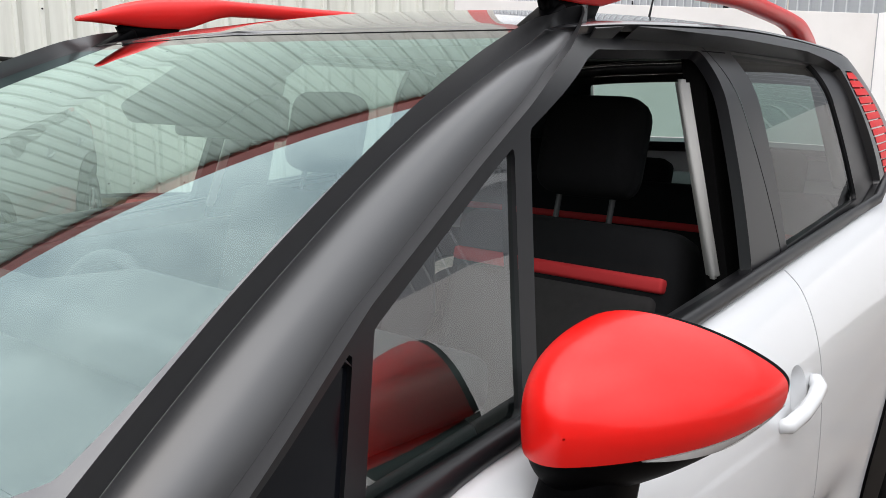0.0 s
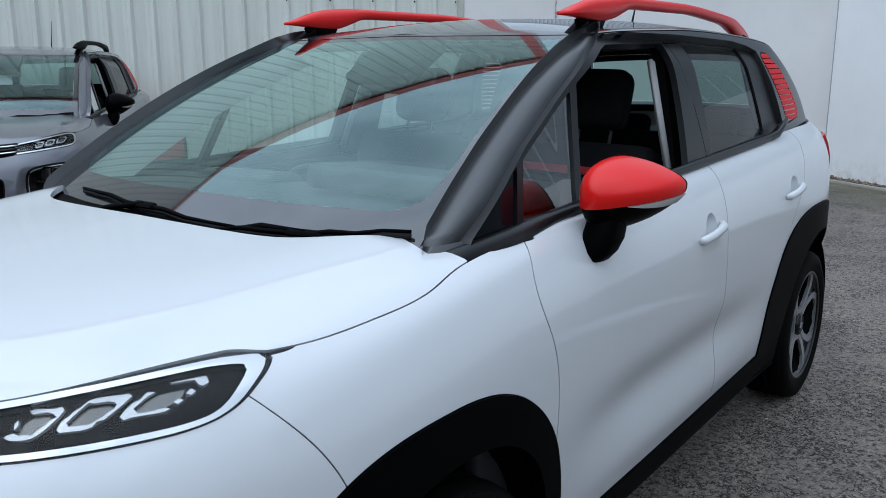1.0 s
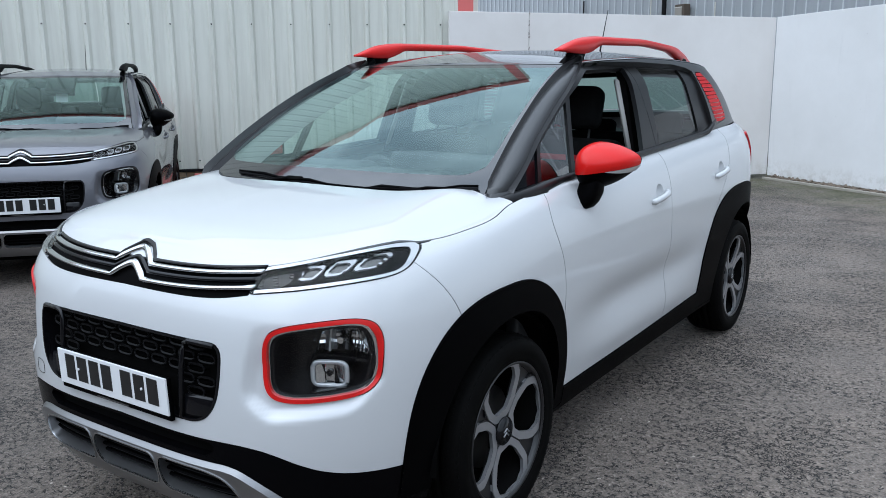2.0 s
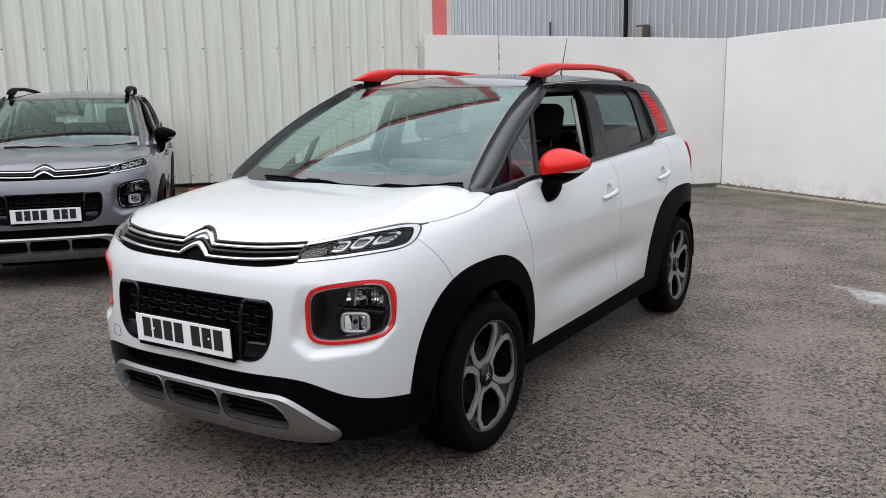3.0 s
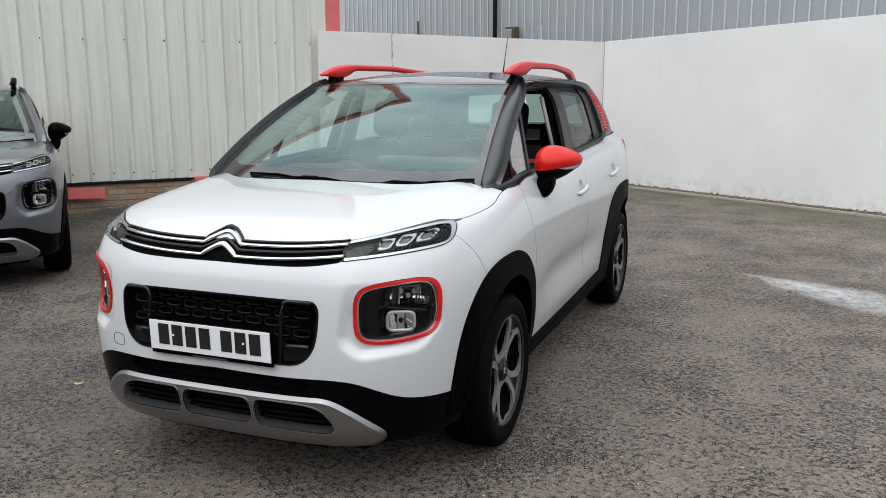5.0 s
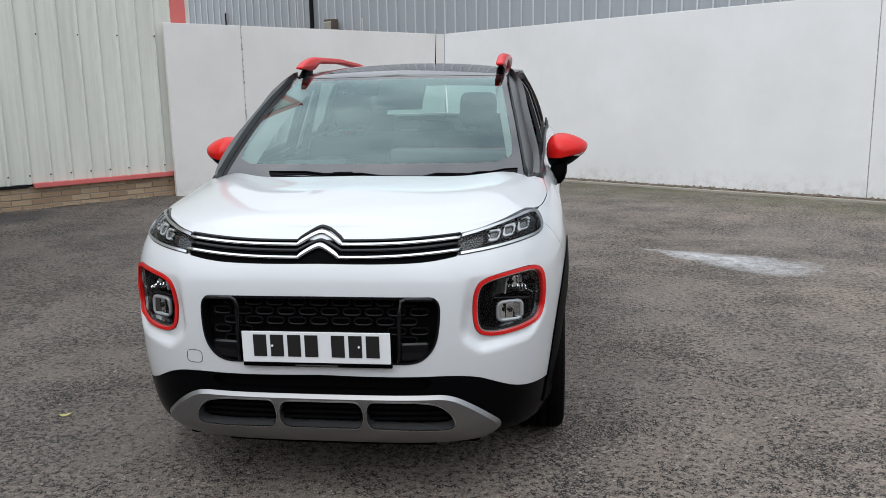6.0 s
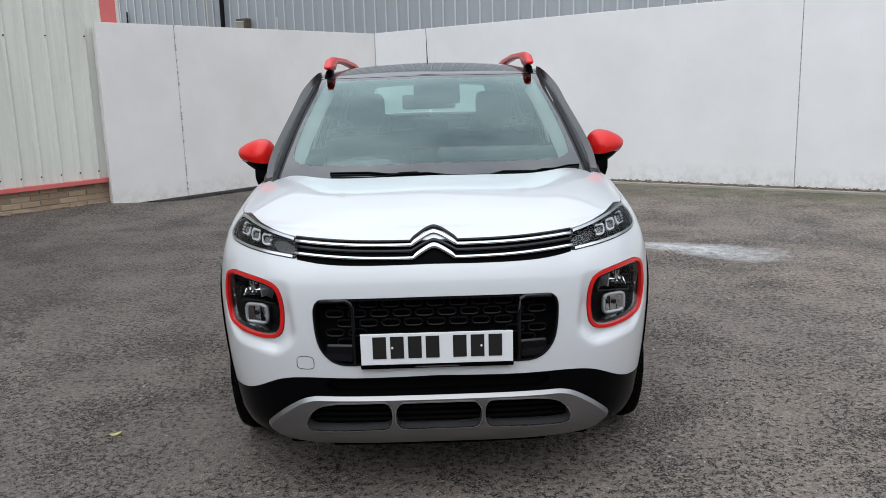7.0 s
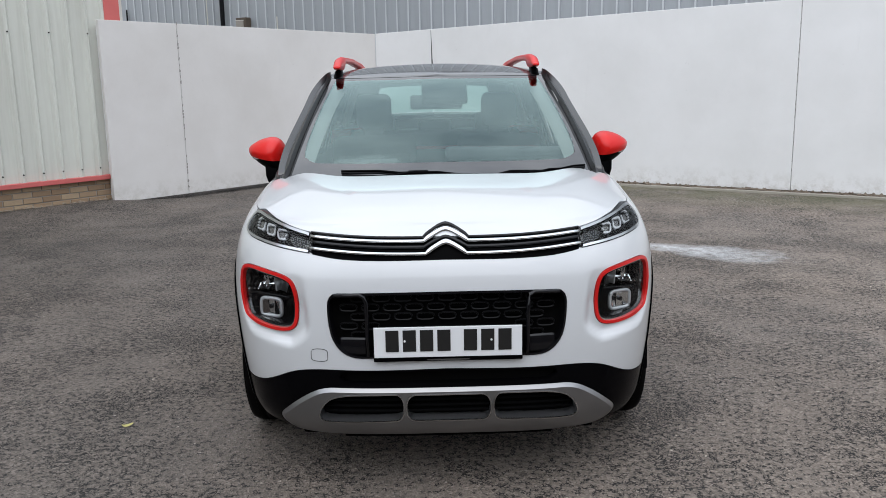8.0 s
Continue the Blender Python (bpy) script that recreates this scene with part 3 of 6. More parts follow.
def board_wall(name, a, b, z0, za, zb, joints, label, paint):
    """Upright painted boards from a to b on the plan, their tops sloping from za to zb."""
    a, b = Vector(a), Vector(b)
    m = wall_frame(a, b - a)
    length = (b - a).length
    root = tagged(new(name), label, "wall", kind="structure")
    xs = [0.0, *joints, length]
    for i, (p, q) in enumerate(zip(xs, xs[1:])):
        bm = box_bm(1, 1, 1)
        for v in bm.verts:
            x = p + 0.003 if v.co.x < 0 else q - 0.003
            top = za + (zb - za) * x / length
            v.co = (x, (0.0 if v.co.y < 0 else 0.05) + 0.004 * (i % 2), z0 if v.co.z < 0 else top)
        bmesh.ops.bevel(bm, geom=bm.edges[:], offset=0.003, segments=1, affect="EDGES")
        bm.transform(m)
        part("board", bm, paint, root)
    for x in joints:
        strip, rnd = bmesh.new(), random.Random(int(x * 100))
        zs = np.linspace(z0 + 0.01, za + (zb - za) * x / length - 0.02, 60)
        for k, z in enumerate(zs):
            if rnd.random() < 0.45:
                w = rnd.uniform(0.004, 0.016) * (0.3 if length > 10 else 1.0)
                q = [strip.verts.new(m @ Vector((x + dx, -0.0045, z + dz))) for dx, dz in ((-w, 0), (w * rnd.random(), -0.006), (w, 0.03 * rnd.random() + 0.012), (-w * rnd.random(), 0.035))]
                strip.faces.new(q)
        tagged(part("flaked_joint", strip, FLAKED, root, "flaking filler along the joint"), kind="stuff")
    part("backing", box_bm(length - 0.1, 0.1, za - 0.1, m @ pose(length / 2, 0.115, za / 2)), BOARD, root)
    return m, length


END_M, END_LEN = board_wall("wall_end", END_L, CORNER, 0.05, 2.262, 2.208, [1.06], "grey-white painted board wall with stained joints", BOARD_GREYER)
r_end = (CORNER[0] + RIGHT.x * 17, CORNER[1] + RIGHT.y * 17)
RIGHT_M, RIGHT_LEN = board_wall("wall_long", CORNER, r_end, 0.035, 2.212, 2.634, [6.38, 12.8], "long white painted board wall", BOARD)


def far_building():
    """Grey ribbed building behind the boards, with a downpipe and a small box on it."""
    o = Vector((-4.0, 15.75)) - RIGHT * 14
    m = wall_frame(o, RIGHT)
    root = tagged(new("wall_far_building"), "grey ribbed steel building behind the boards", "building", kind="structure")
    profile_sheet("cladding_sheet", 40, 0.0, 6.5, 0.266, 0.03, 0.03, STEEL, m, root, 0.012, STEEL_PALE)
    part("core", box_bm(40, 0.3, 6.45, m @ pose(20, 0.25, 3.22)), DARK, root)
    pale = material("pale_plastic", (0.6, 0.58, 0.52), 0.5)
    beige = varied(material("beige_box", (0.34, 0.31, 0.27), 0.6), (0.34, 0.31, 0.27), (0.26, 0.24, 0.21), 6.0)
    part("downpipe", cyl_bm(0.05, 6.4, m @ pose(14 - 0.64, -0.09, 3.2), 16), SEAL, root, "black downpipe")
    rust = varied(material("brown_box_frame", (0.10, 0.075, 0.055), 0.7), (0.10, 0.075, 0.055), (0.05, 0.04, 0.03), 8.0)
    box = part("meter_box", box_bm(0.30, 0.16, 0.5, m @ pose(14.02, -0.12, 2.62), 0.012), rust, root, "small meter box with a brown frame")
    part("meter_door", box_bm(0.22, 0.012, 0.40, m @ pose(13.99, -0.205, 2.60), 0.006), beige, box)
    part("door_edge", box_bm(0.24, 0.010, 0.016, m @ pose(13.99, -0.208, 2.81), 0.003), pale, box)
    for u, z0, z1, r, mt in ((-3.9, 2.3, 3.25, 0.018, SEAL), (-4.2, 2.3, 2.95, 0.014, pale), (0.95, 2.2, 2.85, 0.012, pale), (-1.15, 2.2, 6.4, 0.012, pale)):
        part("conduit", cyl_bm(r, z1 - z0, m @ pose(14 + u, -0.06, (z0 + z1) / 2), 8), mt, root)
    for u, z in ((-5.1, 2.75), (-5.75, 2.55), (-1.8, 2.35)):
        part("wall_box", box_bm(0.14, 0.10, 0.22, m @ pose(14 + u, -0.08, z), 0.015), pale if u < -2 else beige, root)
    part("eaves_flashing", box_bm(40, 0.2, 0.3, m @ pose(20, -0.05, 6.5), 0.01), STEEL, root)


far_building()


def rear_blocker():
    """Plain dark wall, unseen, added behind the camera to block low sky light."""
    dark = varied(material("dark_blocker", (0.12, 0.09, 0.075), 0.85), (0.12, 0.09, 0.075), (0.07, 0.055, 0.05), 5.0, 0.8, 0.3, 60.0)
    w = part("wall_rear", box_bm(34, 0.3, 3.8, pose(1.0, -10.5, 1.9)), dark)
    tagged(w, "unseen dark wall added behind the camera to block low sky light", "wall", kind="structure")


rear_blocker()


# ---- the car ----
P_FRONT, Q_FRONT, Y_J, Y_K, Z_LOW = 4.0, 2.6, -0.05, 2.45, 0.24
nose_y = spline([0.22, 0.26, 0.32, 0.45, 0.60, 0.75, 0.85, 0.91, 0.96, 1.0], [-0.805, -0.842, -0.872, -0.893, -0.893, -0.880, -0.860, -0.832, -0.792, -0.742])
belt_z = spline([-0.75, -0.43, -0.2, 0.0, 0.1, 0.34, 1.44, 2.1, 2.46, 3.2], [1.0, 1.022, 1.04, 1.066, 1.08, 1.10, 1.15, 1.18, 1.20, 1.21])
spine_z = spline([-0.75, -0.68, -0.6, -0.45, -0.25, 0.0, 0.25], [1.0, 1.034, 1.054, 1.077, 1.097, 1.115, 1.125])
shoulder = spline([0.0, 0.025, 0.06, 0.12, 0.2, 0.3], [0.112, 0.076, 0.048, 0.022, 0.006, 0.0])
flank = spline([0.19, 0.28, 0.36, 0.45, 0.55, 0.68, 0.8], [0.075, 0.042, 0.03, 0.018, 0.008, 0.0, 0.0])
LAMP = soften([(0.563, 0.831), (0.663, 0.849), (0.750, 0.853), (0.778, 0.81), (0.780, 0.71), (0.763, 0.642), (0.70, 0.626), (0.60, 0.620), (0.541, 0.638), (0.529, 0.71), (0.536, 0.79)])
STRIP_LAMP = soften([(0.474, 0.974), (0.54, 0.985), (0.62, 1.003), (0.70, 1.021), (0.718, 1.022), (0.742, 1.020), (0.762, 0.996), (0.772, 0.966), (0.760, 0.945), (0.706, 0.936), (0.60, 0.922), (0.52, 0.914), (0.474, 0.908), (0.472, 0.94)])
GRILLE = soften([(-0.5, 0.781), (0.35, 0.779), (0.425, 0.777), (0.424, 0.68), (0.408, 0.60), (0.352, 0.545), (0.25, 0.545), (-0.5, 0.545)])
TOW = soften([(0.430, 0.532), (0.488, 0.532), (0.490, 0.552), (0.488, 0.578), (0.430, 0.578), (0.428, 0.552)], 2)
HOLE_MID = soften([(-0.5, 0.307), (0.08, 0.307), (0.150, 0.307), (0.150, 0.408), (0.08, 0.408), (-0.5, 0.408)])
HOLE_OUT = soften([(0.163, 0.308), (0.22, 0.306), (0.40, 0.300), (0.472, 0.303), (0.455, 0.365), (0.40, 0.408), (0.22, 0.410), (0.163, 0.410)])
SKID = soften([(-0.9, 0.430), (0.36, 0.433), (0.45, 0.434), (0.52, 0.395), (0.58, 0.345), (0.632, 0.290), (0.575, 0.238), (0.48, 0.226), (-0.9, 0.226)], 3)


def half_width(y):
    y = np.asarray(y, float)
    return 0.860 + 0.010 * np.exp(-((y + 0.02) / 0.38) ** 2) + 0.016 * np.exp(-((y - 2.55) / 0.45) ** 2)


def body_skin():
    def arc(p, q, n):
        a = np.linspace(0, math.pi / 2, 1200)
        x, y = np.sin(a) ** (2 / p), 1 - np.cos(a) ** (2 / q)
        s = np.concatenate([[0], np.cumsum(np.hypot(np.diff(x), np.diff(y)))])
        k = np.interp(np.linspace(0, s[-1], n), s, np.arange(1200))
        return np.interp(k, np.arange(1200), x), np.interp(k, np.arange(1200), y)

    fx, fy = arc(P_FRONT, Q_FRONT, 150)
    rx, ry = arc(2.6, 2.6, 44)
    vs = np.concatenate([np.linspace(0, 0.75, 46, endpoint=False), np.linspace(0.75, 1, 30)])
    rows = []

    def column(kind, a, b, s):
        if kind == "front":
            ynom = -0.742 + (Y_J + 0.742) * b
        elif kind == "side":
            ynom = a
        else:
            ynom = Y_K + 0.5 * b
        zt = float(belt_z(ynom))
        z_low = Z_LOW if kind == "front" and b < 0.3 else 0.272 if kind != "front" else Z_LOW + (0.272 - Z_LOW) * (b - 0.3) / 0.7
        z = z_low + (zt - z_low) * vs
        door = np.exp(-((ynom - 1.15) / 0.62) ** 4)
        scoop = 0.026 * door * (np.exp(-((z - 0.60) / 0.085) ** 2) - 0.25 * np.exp(-((z - 0.43) / 0.05) ** 2))
        ins = shoulder(zt - z) + flank(z) + scoop
        if kind == "front":
            w = half_width(Y_J) - ins
            yf = nose_y(z)
            x, y = w * a, yf + (Y_J - yf) * b
        elif kind == "side":
            x, y = half_width(a) - ins, np.full_like(z, a)
        else:
            w = half_width(Y_K) - ins
            yr = 3.27 - 0.10 * np.clip((z - 0.75) / 0.45, 0, 1) ** 1.5 - 0.06 * np.clip((0.4 - z) / 0.2, 0, 1)
            x, y = w * a, Y_K + (yr - Y_K) * b
        pts = [(x[i], y[i], z[i], s, vs[i]) for i in range(len(vs))]
        if kind == "front" or (kind == "side" and a < 0.22):
            xs, ys, zs = x[-1], y[-1], z[-1]
            zc = max(float(spine_z(ys)), zs)
            for c in np.linspace(0, 1, 33)[1:]:
                u = 1 - c
                k = min(1, max(0, (ys + 0.66) / 0.56))
                swell = 0.020 * k * k * (3 - 2 * k) * math.exp(-(((u - 0.82) / 0.24) ** 2))
                pts.append((xs * u, ys, zs + (zc - zs) * (1 - u**3.4) + swell * (1 - u**8), s, 1 + c))
        else:
            pts += [(x[-1], y[-1], z[-1], s, 1.0)] * 32
        return pts

    n = 0
    for a, b in zip(fx, fy):
        rows.append(column("front", a, b, n))
        n += 1
    for y in np.linspace(Y_J, Y_K, 220)[1:]:
        rows.append(column("side", y, 0, n))
        n += 1
    for a, b in list(zip(rx, ry))[::-1][1:]:
        rows.append(column("rear", a, b_rear(a), n))
        n += 1
    sk = grid_skin(rows)
    # soft hollow round each main lamp
    V = sk.V
    f = V[:, 1] < -0.25
    d = poly_sd(V[f, 0], V[f, 2], [(0.520, 0.845), (0.72, 0.858), (0.770, 0.80), (0.775, 0.68), (0.735, 0.608), (0.56, 0.590), (0.500, 0.640)], 0.05)
    k = np.clip((0.016 - d) / 0.030, 0, 1)
    k = k * k * (3 - 2 * k) * np.clip((0.84 - V[f, 2]) / 0.12, 0, 1)
    V[f, 1] += 0.026 * k
    V[f, 0] -= 0.005 * k
    sk.renormal()
    # the leading edge of the bonnet rolls over evenly
    q = (V[:, 4] > 0.985) & (V[:, 1] < -0.726)
    roll = np.stack([0.31 * np.abs(V[q, 0]) ** 3 / 0.316, np.full(q.sum(), -0.54), np.full(q.sum(), 0.84)], axis=1)
    V[q, 5:8] = roll / np.linalg.norm(roll, axis=1)[:, None]
    return sk


def b_rear(a):
    return (1 - min(a, 1.0) ** 2.6) ** (1 / 2.6)


def arch_sd(V, cy, cz, r1, r2, rz, pw=2.6):
    y, z = V[:, 1] - cy, np.maximum(V[:, 2] - cz, 0)
    ry = np.where(y < 0, r1, r2)
    p = np.where(y < 0, pw, 2.3)
    return ((np.abs(y / ry) ** p + (z / rz) ** p) ** (1 / p) - 1) * np.minimum(ry, rz)


def union(*fs):
    return lambda V: np.minimum.reduce([f(V) for f in fs])


def both_of(*fs):
    return lambda V: np.maximum.reduce([f(V) for f in fs])


def xz(pts, r, ymax=0.0):
    return lambda V: np.maximum(poly_sd(V[:, 0], V[:, 2], pts, r), (V[:, 1] - ymax))


def yz(pts, r):
    return lambda V: poly_sd(V[:, 1], V[:, 2], pts, r)


def build_body(root, paint):
    B = body_skin()
    # wheel openings and their trims
    hole_f = lambda V: arch_sd(V, -0.05, 0.35, 0.375, 0.37, 0.395, 2.1)
    hole_r = lambda V: arch_sd(V, 2.57, 0.35, 0.40, 0.39, 0.42, 2.1)
    _, B = B.split(union(hole_f, hole_r))
    sides = (1, -1)
    trim_f, B = B.gap(both_of(lambda V: arch_sd(V, -0.06, 0.36, 0.478, 0.445, 0.490, 2.7), lambda V: V[:, 1] - 0.6, lambda V: 0.29 - V[:, 2]), 0.001)
    trim_r, B = B.gap(both_of(lambda V: arch_sd(V, 2.50, 0.37, 0.588, 0.55, 0.525), lambda V: 1.5 - V[:, 1], lambda V: 0.29 - V[:, 2]), 0.001)
    for sd in sides:
        trim_f.add("wheel_arch_trim", PLASTIC, root, "black grained plastic wheel arch trim", sd, 0.006, 0.035)
        trim_r.add("wheel_arch_trim", PLASTIC, root, "black grained plastic wheel arch trim", sd, 0.006, 0.035)
    # black lower edge
    low_x = spline([0.0, 0.36, 0.5, 0.56, 0.66, 0.72, 0.78, 0.9], [0.503, 0.5, 0.497, 0.484, 0.435, 0.412, 0.40, 0.385])
    low_y = spline([-0.3, 0.3, 1.0, 1.96, 3.3], [0.35, 0.355, 0.360, 0.382, 0.40])
    low = lambda V: V[:, 2] - np.where(V[:, 1] < -0.3, low_x(V[:, 0]), low_y(V[:, 1]))
    L, B = B.gap(low, 0.0015)
    L_front, L = L.split(lambda V: V[:, 1] + 0.25)
    L_rear, sill = L.split(lambda V: 2.3 - V[:, 1])
    for sd in sides:
        sill.add("sill_trim", PLASTIC, root, "black plastic sill trim", sd, 0.008, 0.03)
    L_rear.add("rear_bumper_lower", PLASTIC, root, both=True)
    build_lower_front(root, L_front)
    # bonnet
    zu = spline([0.0, 0.076, 0.27, 0.486, 0.6, 0.70, 0.8], [0.962, 0.962, 0.966, 0.977, 1.0, 1.026, 1.03])
    zs = spline([-0.40, -0.30, -0.17, -0.02, 0.06, 0.2], [1.02, 1.022, 1.032, 1.05, 1.068, 1.085])
    mixw = lambda V: np.clip((V[:, 1] + 0.43) / 0.05, 0, 1)
    edge = lambda V: (1 - mixw(V)) * zu(V[:, 0]) + mixw(V) * zs(V[:, 1])
    rear_edge = spline([0.0, 0.2, 0.35, 0.45, 0.52, 0.6, 0.74, 0.8], [-0.105, -0.098, -0.085, -0.06, -0.01, 0.06, 0.11, 0.12])
    cowl = lambda V: V[:, 1] - rear_edge(np.abs(V[:, 0]))
    front_top = lambda V: np.maximum(edge(V) - V[:, 2], V[:, 1] - 0.35)
    bonnet, B = B.gap(front_top, 0.0009)
    bonnet, scuttle = bonnet.split(cowl)
    scuttle.add("scuttle_panel", PLASTIC, root, "black plastic panel below the windscreen", both=True, off=-0.022, lip=0.0)
    bonnet.add("bonnet", paint, root, both=True)
    # bands over the nose
    zl = spline([0.0, 0.27, 0.40, 0.52, 0.6], [0.888, 0.888, 0.896, 0.916, 0.93])
    band, B = B.split(both_of(lambda V: zl(V[:, 0]) - V[:, 2], lambda V: V[:, 0] - 0.479, lambda V: V[:, 1] + 0.4))
    band.add("nose_band", PLASTIC, root, "matt black band carrying the chrome strips", both=True, off=-0.006, lip=0.02)
    lamp_u, B = B.split(xz(STRIP_LAMP, 0.0, -0.25))
    shut, B = B.split(both_of(lambda V: poly_sd(V[:, 0], V[:, 2], STRIP_LAMP) - 0.008, lambda V: V[:, 1] + 0.25, lambda V: 0.962 + 0.2 * (V[:, 0] - 0.48) - V[:, 2], lambda V: 0.46 - V[:, 0]))
    for sd in sides:
        shut.add("shut_line", GLOSS_BLACK, root, "black shut line over the lamp", sd, -0.003, 0.01)
    lamp_m, B = B.gap(xz(LAMP, 0.0, -0.3), 0.001)
    grille, B = B.gap(xz(GRILLE, 0.0, -0.5), 0.001)
    build_lamps(root, lamp_u, lamp_m)
    build_grille(root, grille)
    # bumper, wing, doors, quarter
    by = spline([0.5, 0.77, 0.9, 0.985, 1.03], [-0.27, -0.315, -0.385, -0.455, -0.49])
    bumper, B = B.gap(lambda V: V[:, 1] - by(V[:, 2]), 0.0016)
    bumper.add("front_bumper", paint, root, both=True)
    part("tow_cover_seam", tube_bm([(-x, front_y(x, z) - 0.0003, z) for x, z in TOW], 0.0013, 6, closed=True), LAMP_GREY, root, "thin seam of the towing eye cover", True)
    _, B = B.split(cup_sd)
    d1 = spline([0.37, 0.67, 0.88, 1.0, 1.06, 1.12], [0.335, 0.33, 0.302, 0.265, 0.29, 0.345])
    wing, B = B.gap(lambda V: V[:, 1] - d1(V[:, 2]), 0.002)
    d2 = spline([0.37, 0.67, 0.9, 1.05, 1.2], [1.42, 1.42, 1.405, 1.41, 1.44])
    door_f, B = B.gap(lambda V: V[:, 1] - d2(V[:, 2]), 0.002)
    d3 = spline([0.37, 0.8, 0.95, 1.1, 1.25], [2.02, 2.06, 2.2, 2.29, 2.34])
    door_r, B = B.gap(lambda V: V[:, 1] - d3(V[:, 2]), 0.002)
    tail, B = B.gap(both_of(lambda V: 2.80 - V[:, 1] + 0.5 * (1.1 - V[:, 2]), lambda V: 0.93 - V[:, 2], lambda V: V[:, 2] - 1.15, lambda V: 0.5 - V[:, 0]), 0.002)
    doors = {}
    for sd in sides:
        wing.add("front_wing", paint, root, side=sd)
        doors["f", sd] = door_f.add("front_door", paint, root, side=sd)
        doors["r", sd] = door_r.add("rear_door", paint, root, side=sd)
        tail.add("tail_lamp", LAMP_RED, root, "red tail lamp", sd, 0.012)
    B.add("rear_body", paint, root, both=True)
    return doors


def build_lower_front(root, L):
    """Black lower bumper with a silver skid plate and its three openings."""
    skid, L = L.split(xz(SKID, 0.0, -0.3))
    slot, L = L.split(xz([(-0.6, 0.447), (0.36, 0.449), (0.395, 0.472), (0.38, 0.494), (-0.6, 0.497)], 0.006, -0.5))
    L.add("bumper_lower", BUMPER_BLACK, root, "black plastic lower bumper", both=True, lip=0.03)
    slot.add("intake_slot", DARK, root, both=True, off=-0.03, lip=0.0)
    mid, skid = skid.split(xz(HOLE_MID, 0.0, -0.3))
    out, skid = skid.split(xz(HOLE_OUT, 0.0, -0.3))
    brim, skid = skid.split(lambda V: -0.013 - poly_sd(V[:, 0], V[:, 2], SKID))
    sk = skid.add("skid_plate", SILVER, root, "satin silver skid plate", both=True, off=0.012, lip=0.04)
    W = brim.V.copy()
    d = poly_sd(W[:, 0], W[:, 2], SKID)
    gx = (poly_sd(W[:, 0] + 0.001, W[:, 2], SKID) - d) / 0.001
    gz = (poly_sd(W[:, 0], W[:, 2] + 0.001, SKID) - d) / 0.001
    W[:, 1] += 0.012 * np.clip(1 + d / 0.013, 0, 1)
    W[:, 5:8] += 0.9 * np.stack([gx, 0 * gx, gz], axis=1)
    W[:, 5:8] /= np.maximum(np.linalg.norm(W[:, 5:8], axis=1), 1e-9)[:, None]
    W[:, :3] -= 0.012 * (W[:, 5:8] - brim.V[:, 5:8])
    Skin(W, brim.F).add("chamfer", SILVER, sk, "", both=True, off=0.012, lip=0.03)
    part("air_dam", joined(*[box_bm(0.27, 0.03, 0.04, pose(x, y, 0.218, 14, 0, rz), 0.008) for x, y, rz in ((0, -0.765, 0), (0.256, -0.759, 3), (-0.256, -0.759, -3))]), PLASTIC, root, "black rubber lip under the bumper")
    rim_mid, _ = skid.split(lambda V: poly_sd(np.abs(V[:, 0]), V[:, 2], HOLE_MID) - 0.0035)
    rim_out, _ = skid.split(lambda V: poly_sd(V[:, 0], V[:, 2], HOLE_OUT) - 0.0035)
    rim_mid.add("opening_rim", BEZEL, sk, "", both=True, off=0.0145, lip=0.006)
    for sd in (1, -1):
        rim_out.add("opening_rim", BEZEL, sk, "", side=sd, off=0.0145, lip=0.006)
    mid.add("mesh_backing", DARK, sk, both=True, off=-0.03, lip=0.0)
    for sd in (1, -1):
        out.add("mesh_backing", DARK, sk, side=sd, off=-0.03, lip=0.0)
    for z in (0.335, 0.357, 0.38):
        pts = [(x, float(nose_y(z)) + (Y_J - float(nose_y(z))) * (1 - (1 - (abs(x) / 0.84) ** P_FRONT) ** (1 / Q_FRONT)) + 0.018, z) for x in np.linspace(-0.45, 0.45, 24)]
        part("slat", tube_bm(pts, 0.006, 6), PLASTIC, sk)


def front_y(x, z):
    """The nose's y at x, z."""
    ins = float(shoulder(1.0 - z)) + float(flank(z))
    w = float(half_width(Y_J)) - ins
    yf = float(nose_y(z))
    return yf + (Y_J - yf) * (1 - (1 - min(abs(x) / w, 0.999) ** P_FRONT) ** (1 / Q_FRONT))


def ribbon(name, pts, tall, deep, mat, parent, label="", lean=0.0):
    """A rounded strip through points on the nose: tall in z, deep in y; one value or one per point."""
    n = len(pts)
    tall = tall if isinstance(tall, list) else [tall] * n
    V, F = [], []
    for (x, y, z), h in zip(pts, tall):
        for dy, dz in ((0.004, -1), (-deep * 0.6, -0.95), (-deep, -0.5), (-deep, 0.5), (-deep * 0.6, 0.95), (0.004, 1)):
            V.append((x, y + dy + lean * dz * h / 2, z + dz * h / 2))
    for i in range(n - 1):
        for k in range(5):
            F.append((i * 6 + k, i * 6 + k + 1, (i + 1) * 6 + k + 1, (i + 1) * 6 + k)[::-1])
    F.append(tuple(range(6)))
    F.append(tuple(range((n - 1) * 6, n * 6))[::-1])
    ob = from_faces(name, V, F, mat, parent, label)
    bm = bmesh.new()
    bm.from_mesh(ob.data)
    bmesh.ops.recalc_face_normals(bm, faces=bm.faces)
    bm.to_mesh(ob.data)
    bm.free()
    return ob


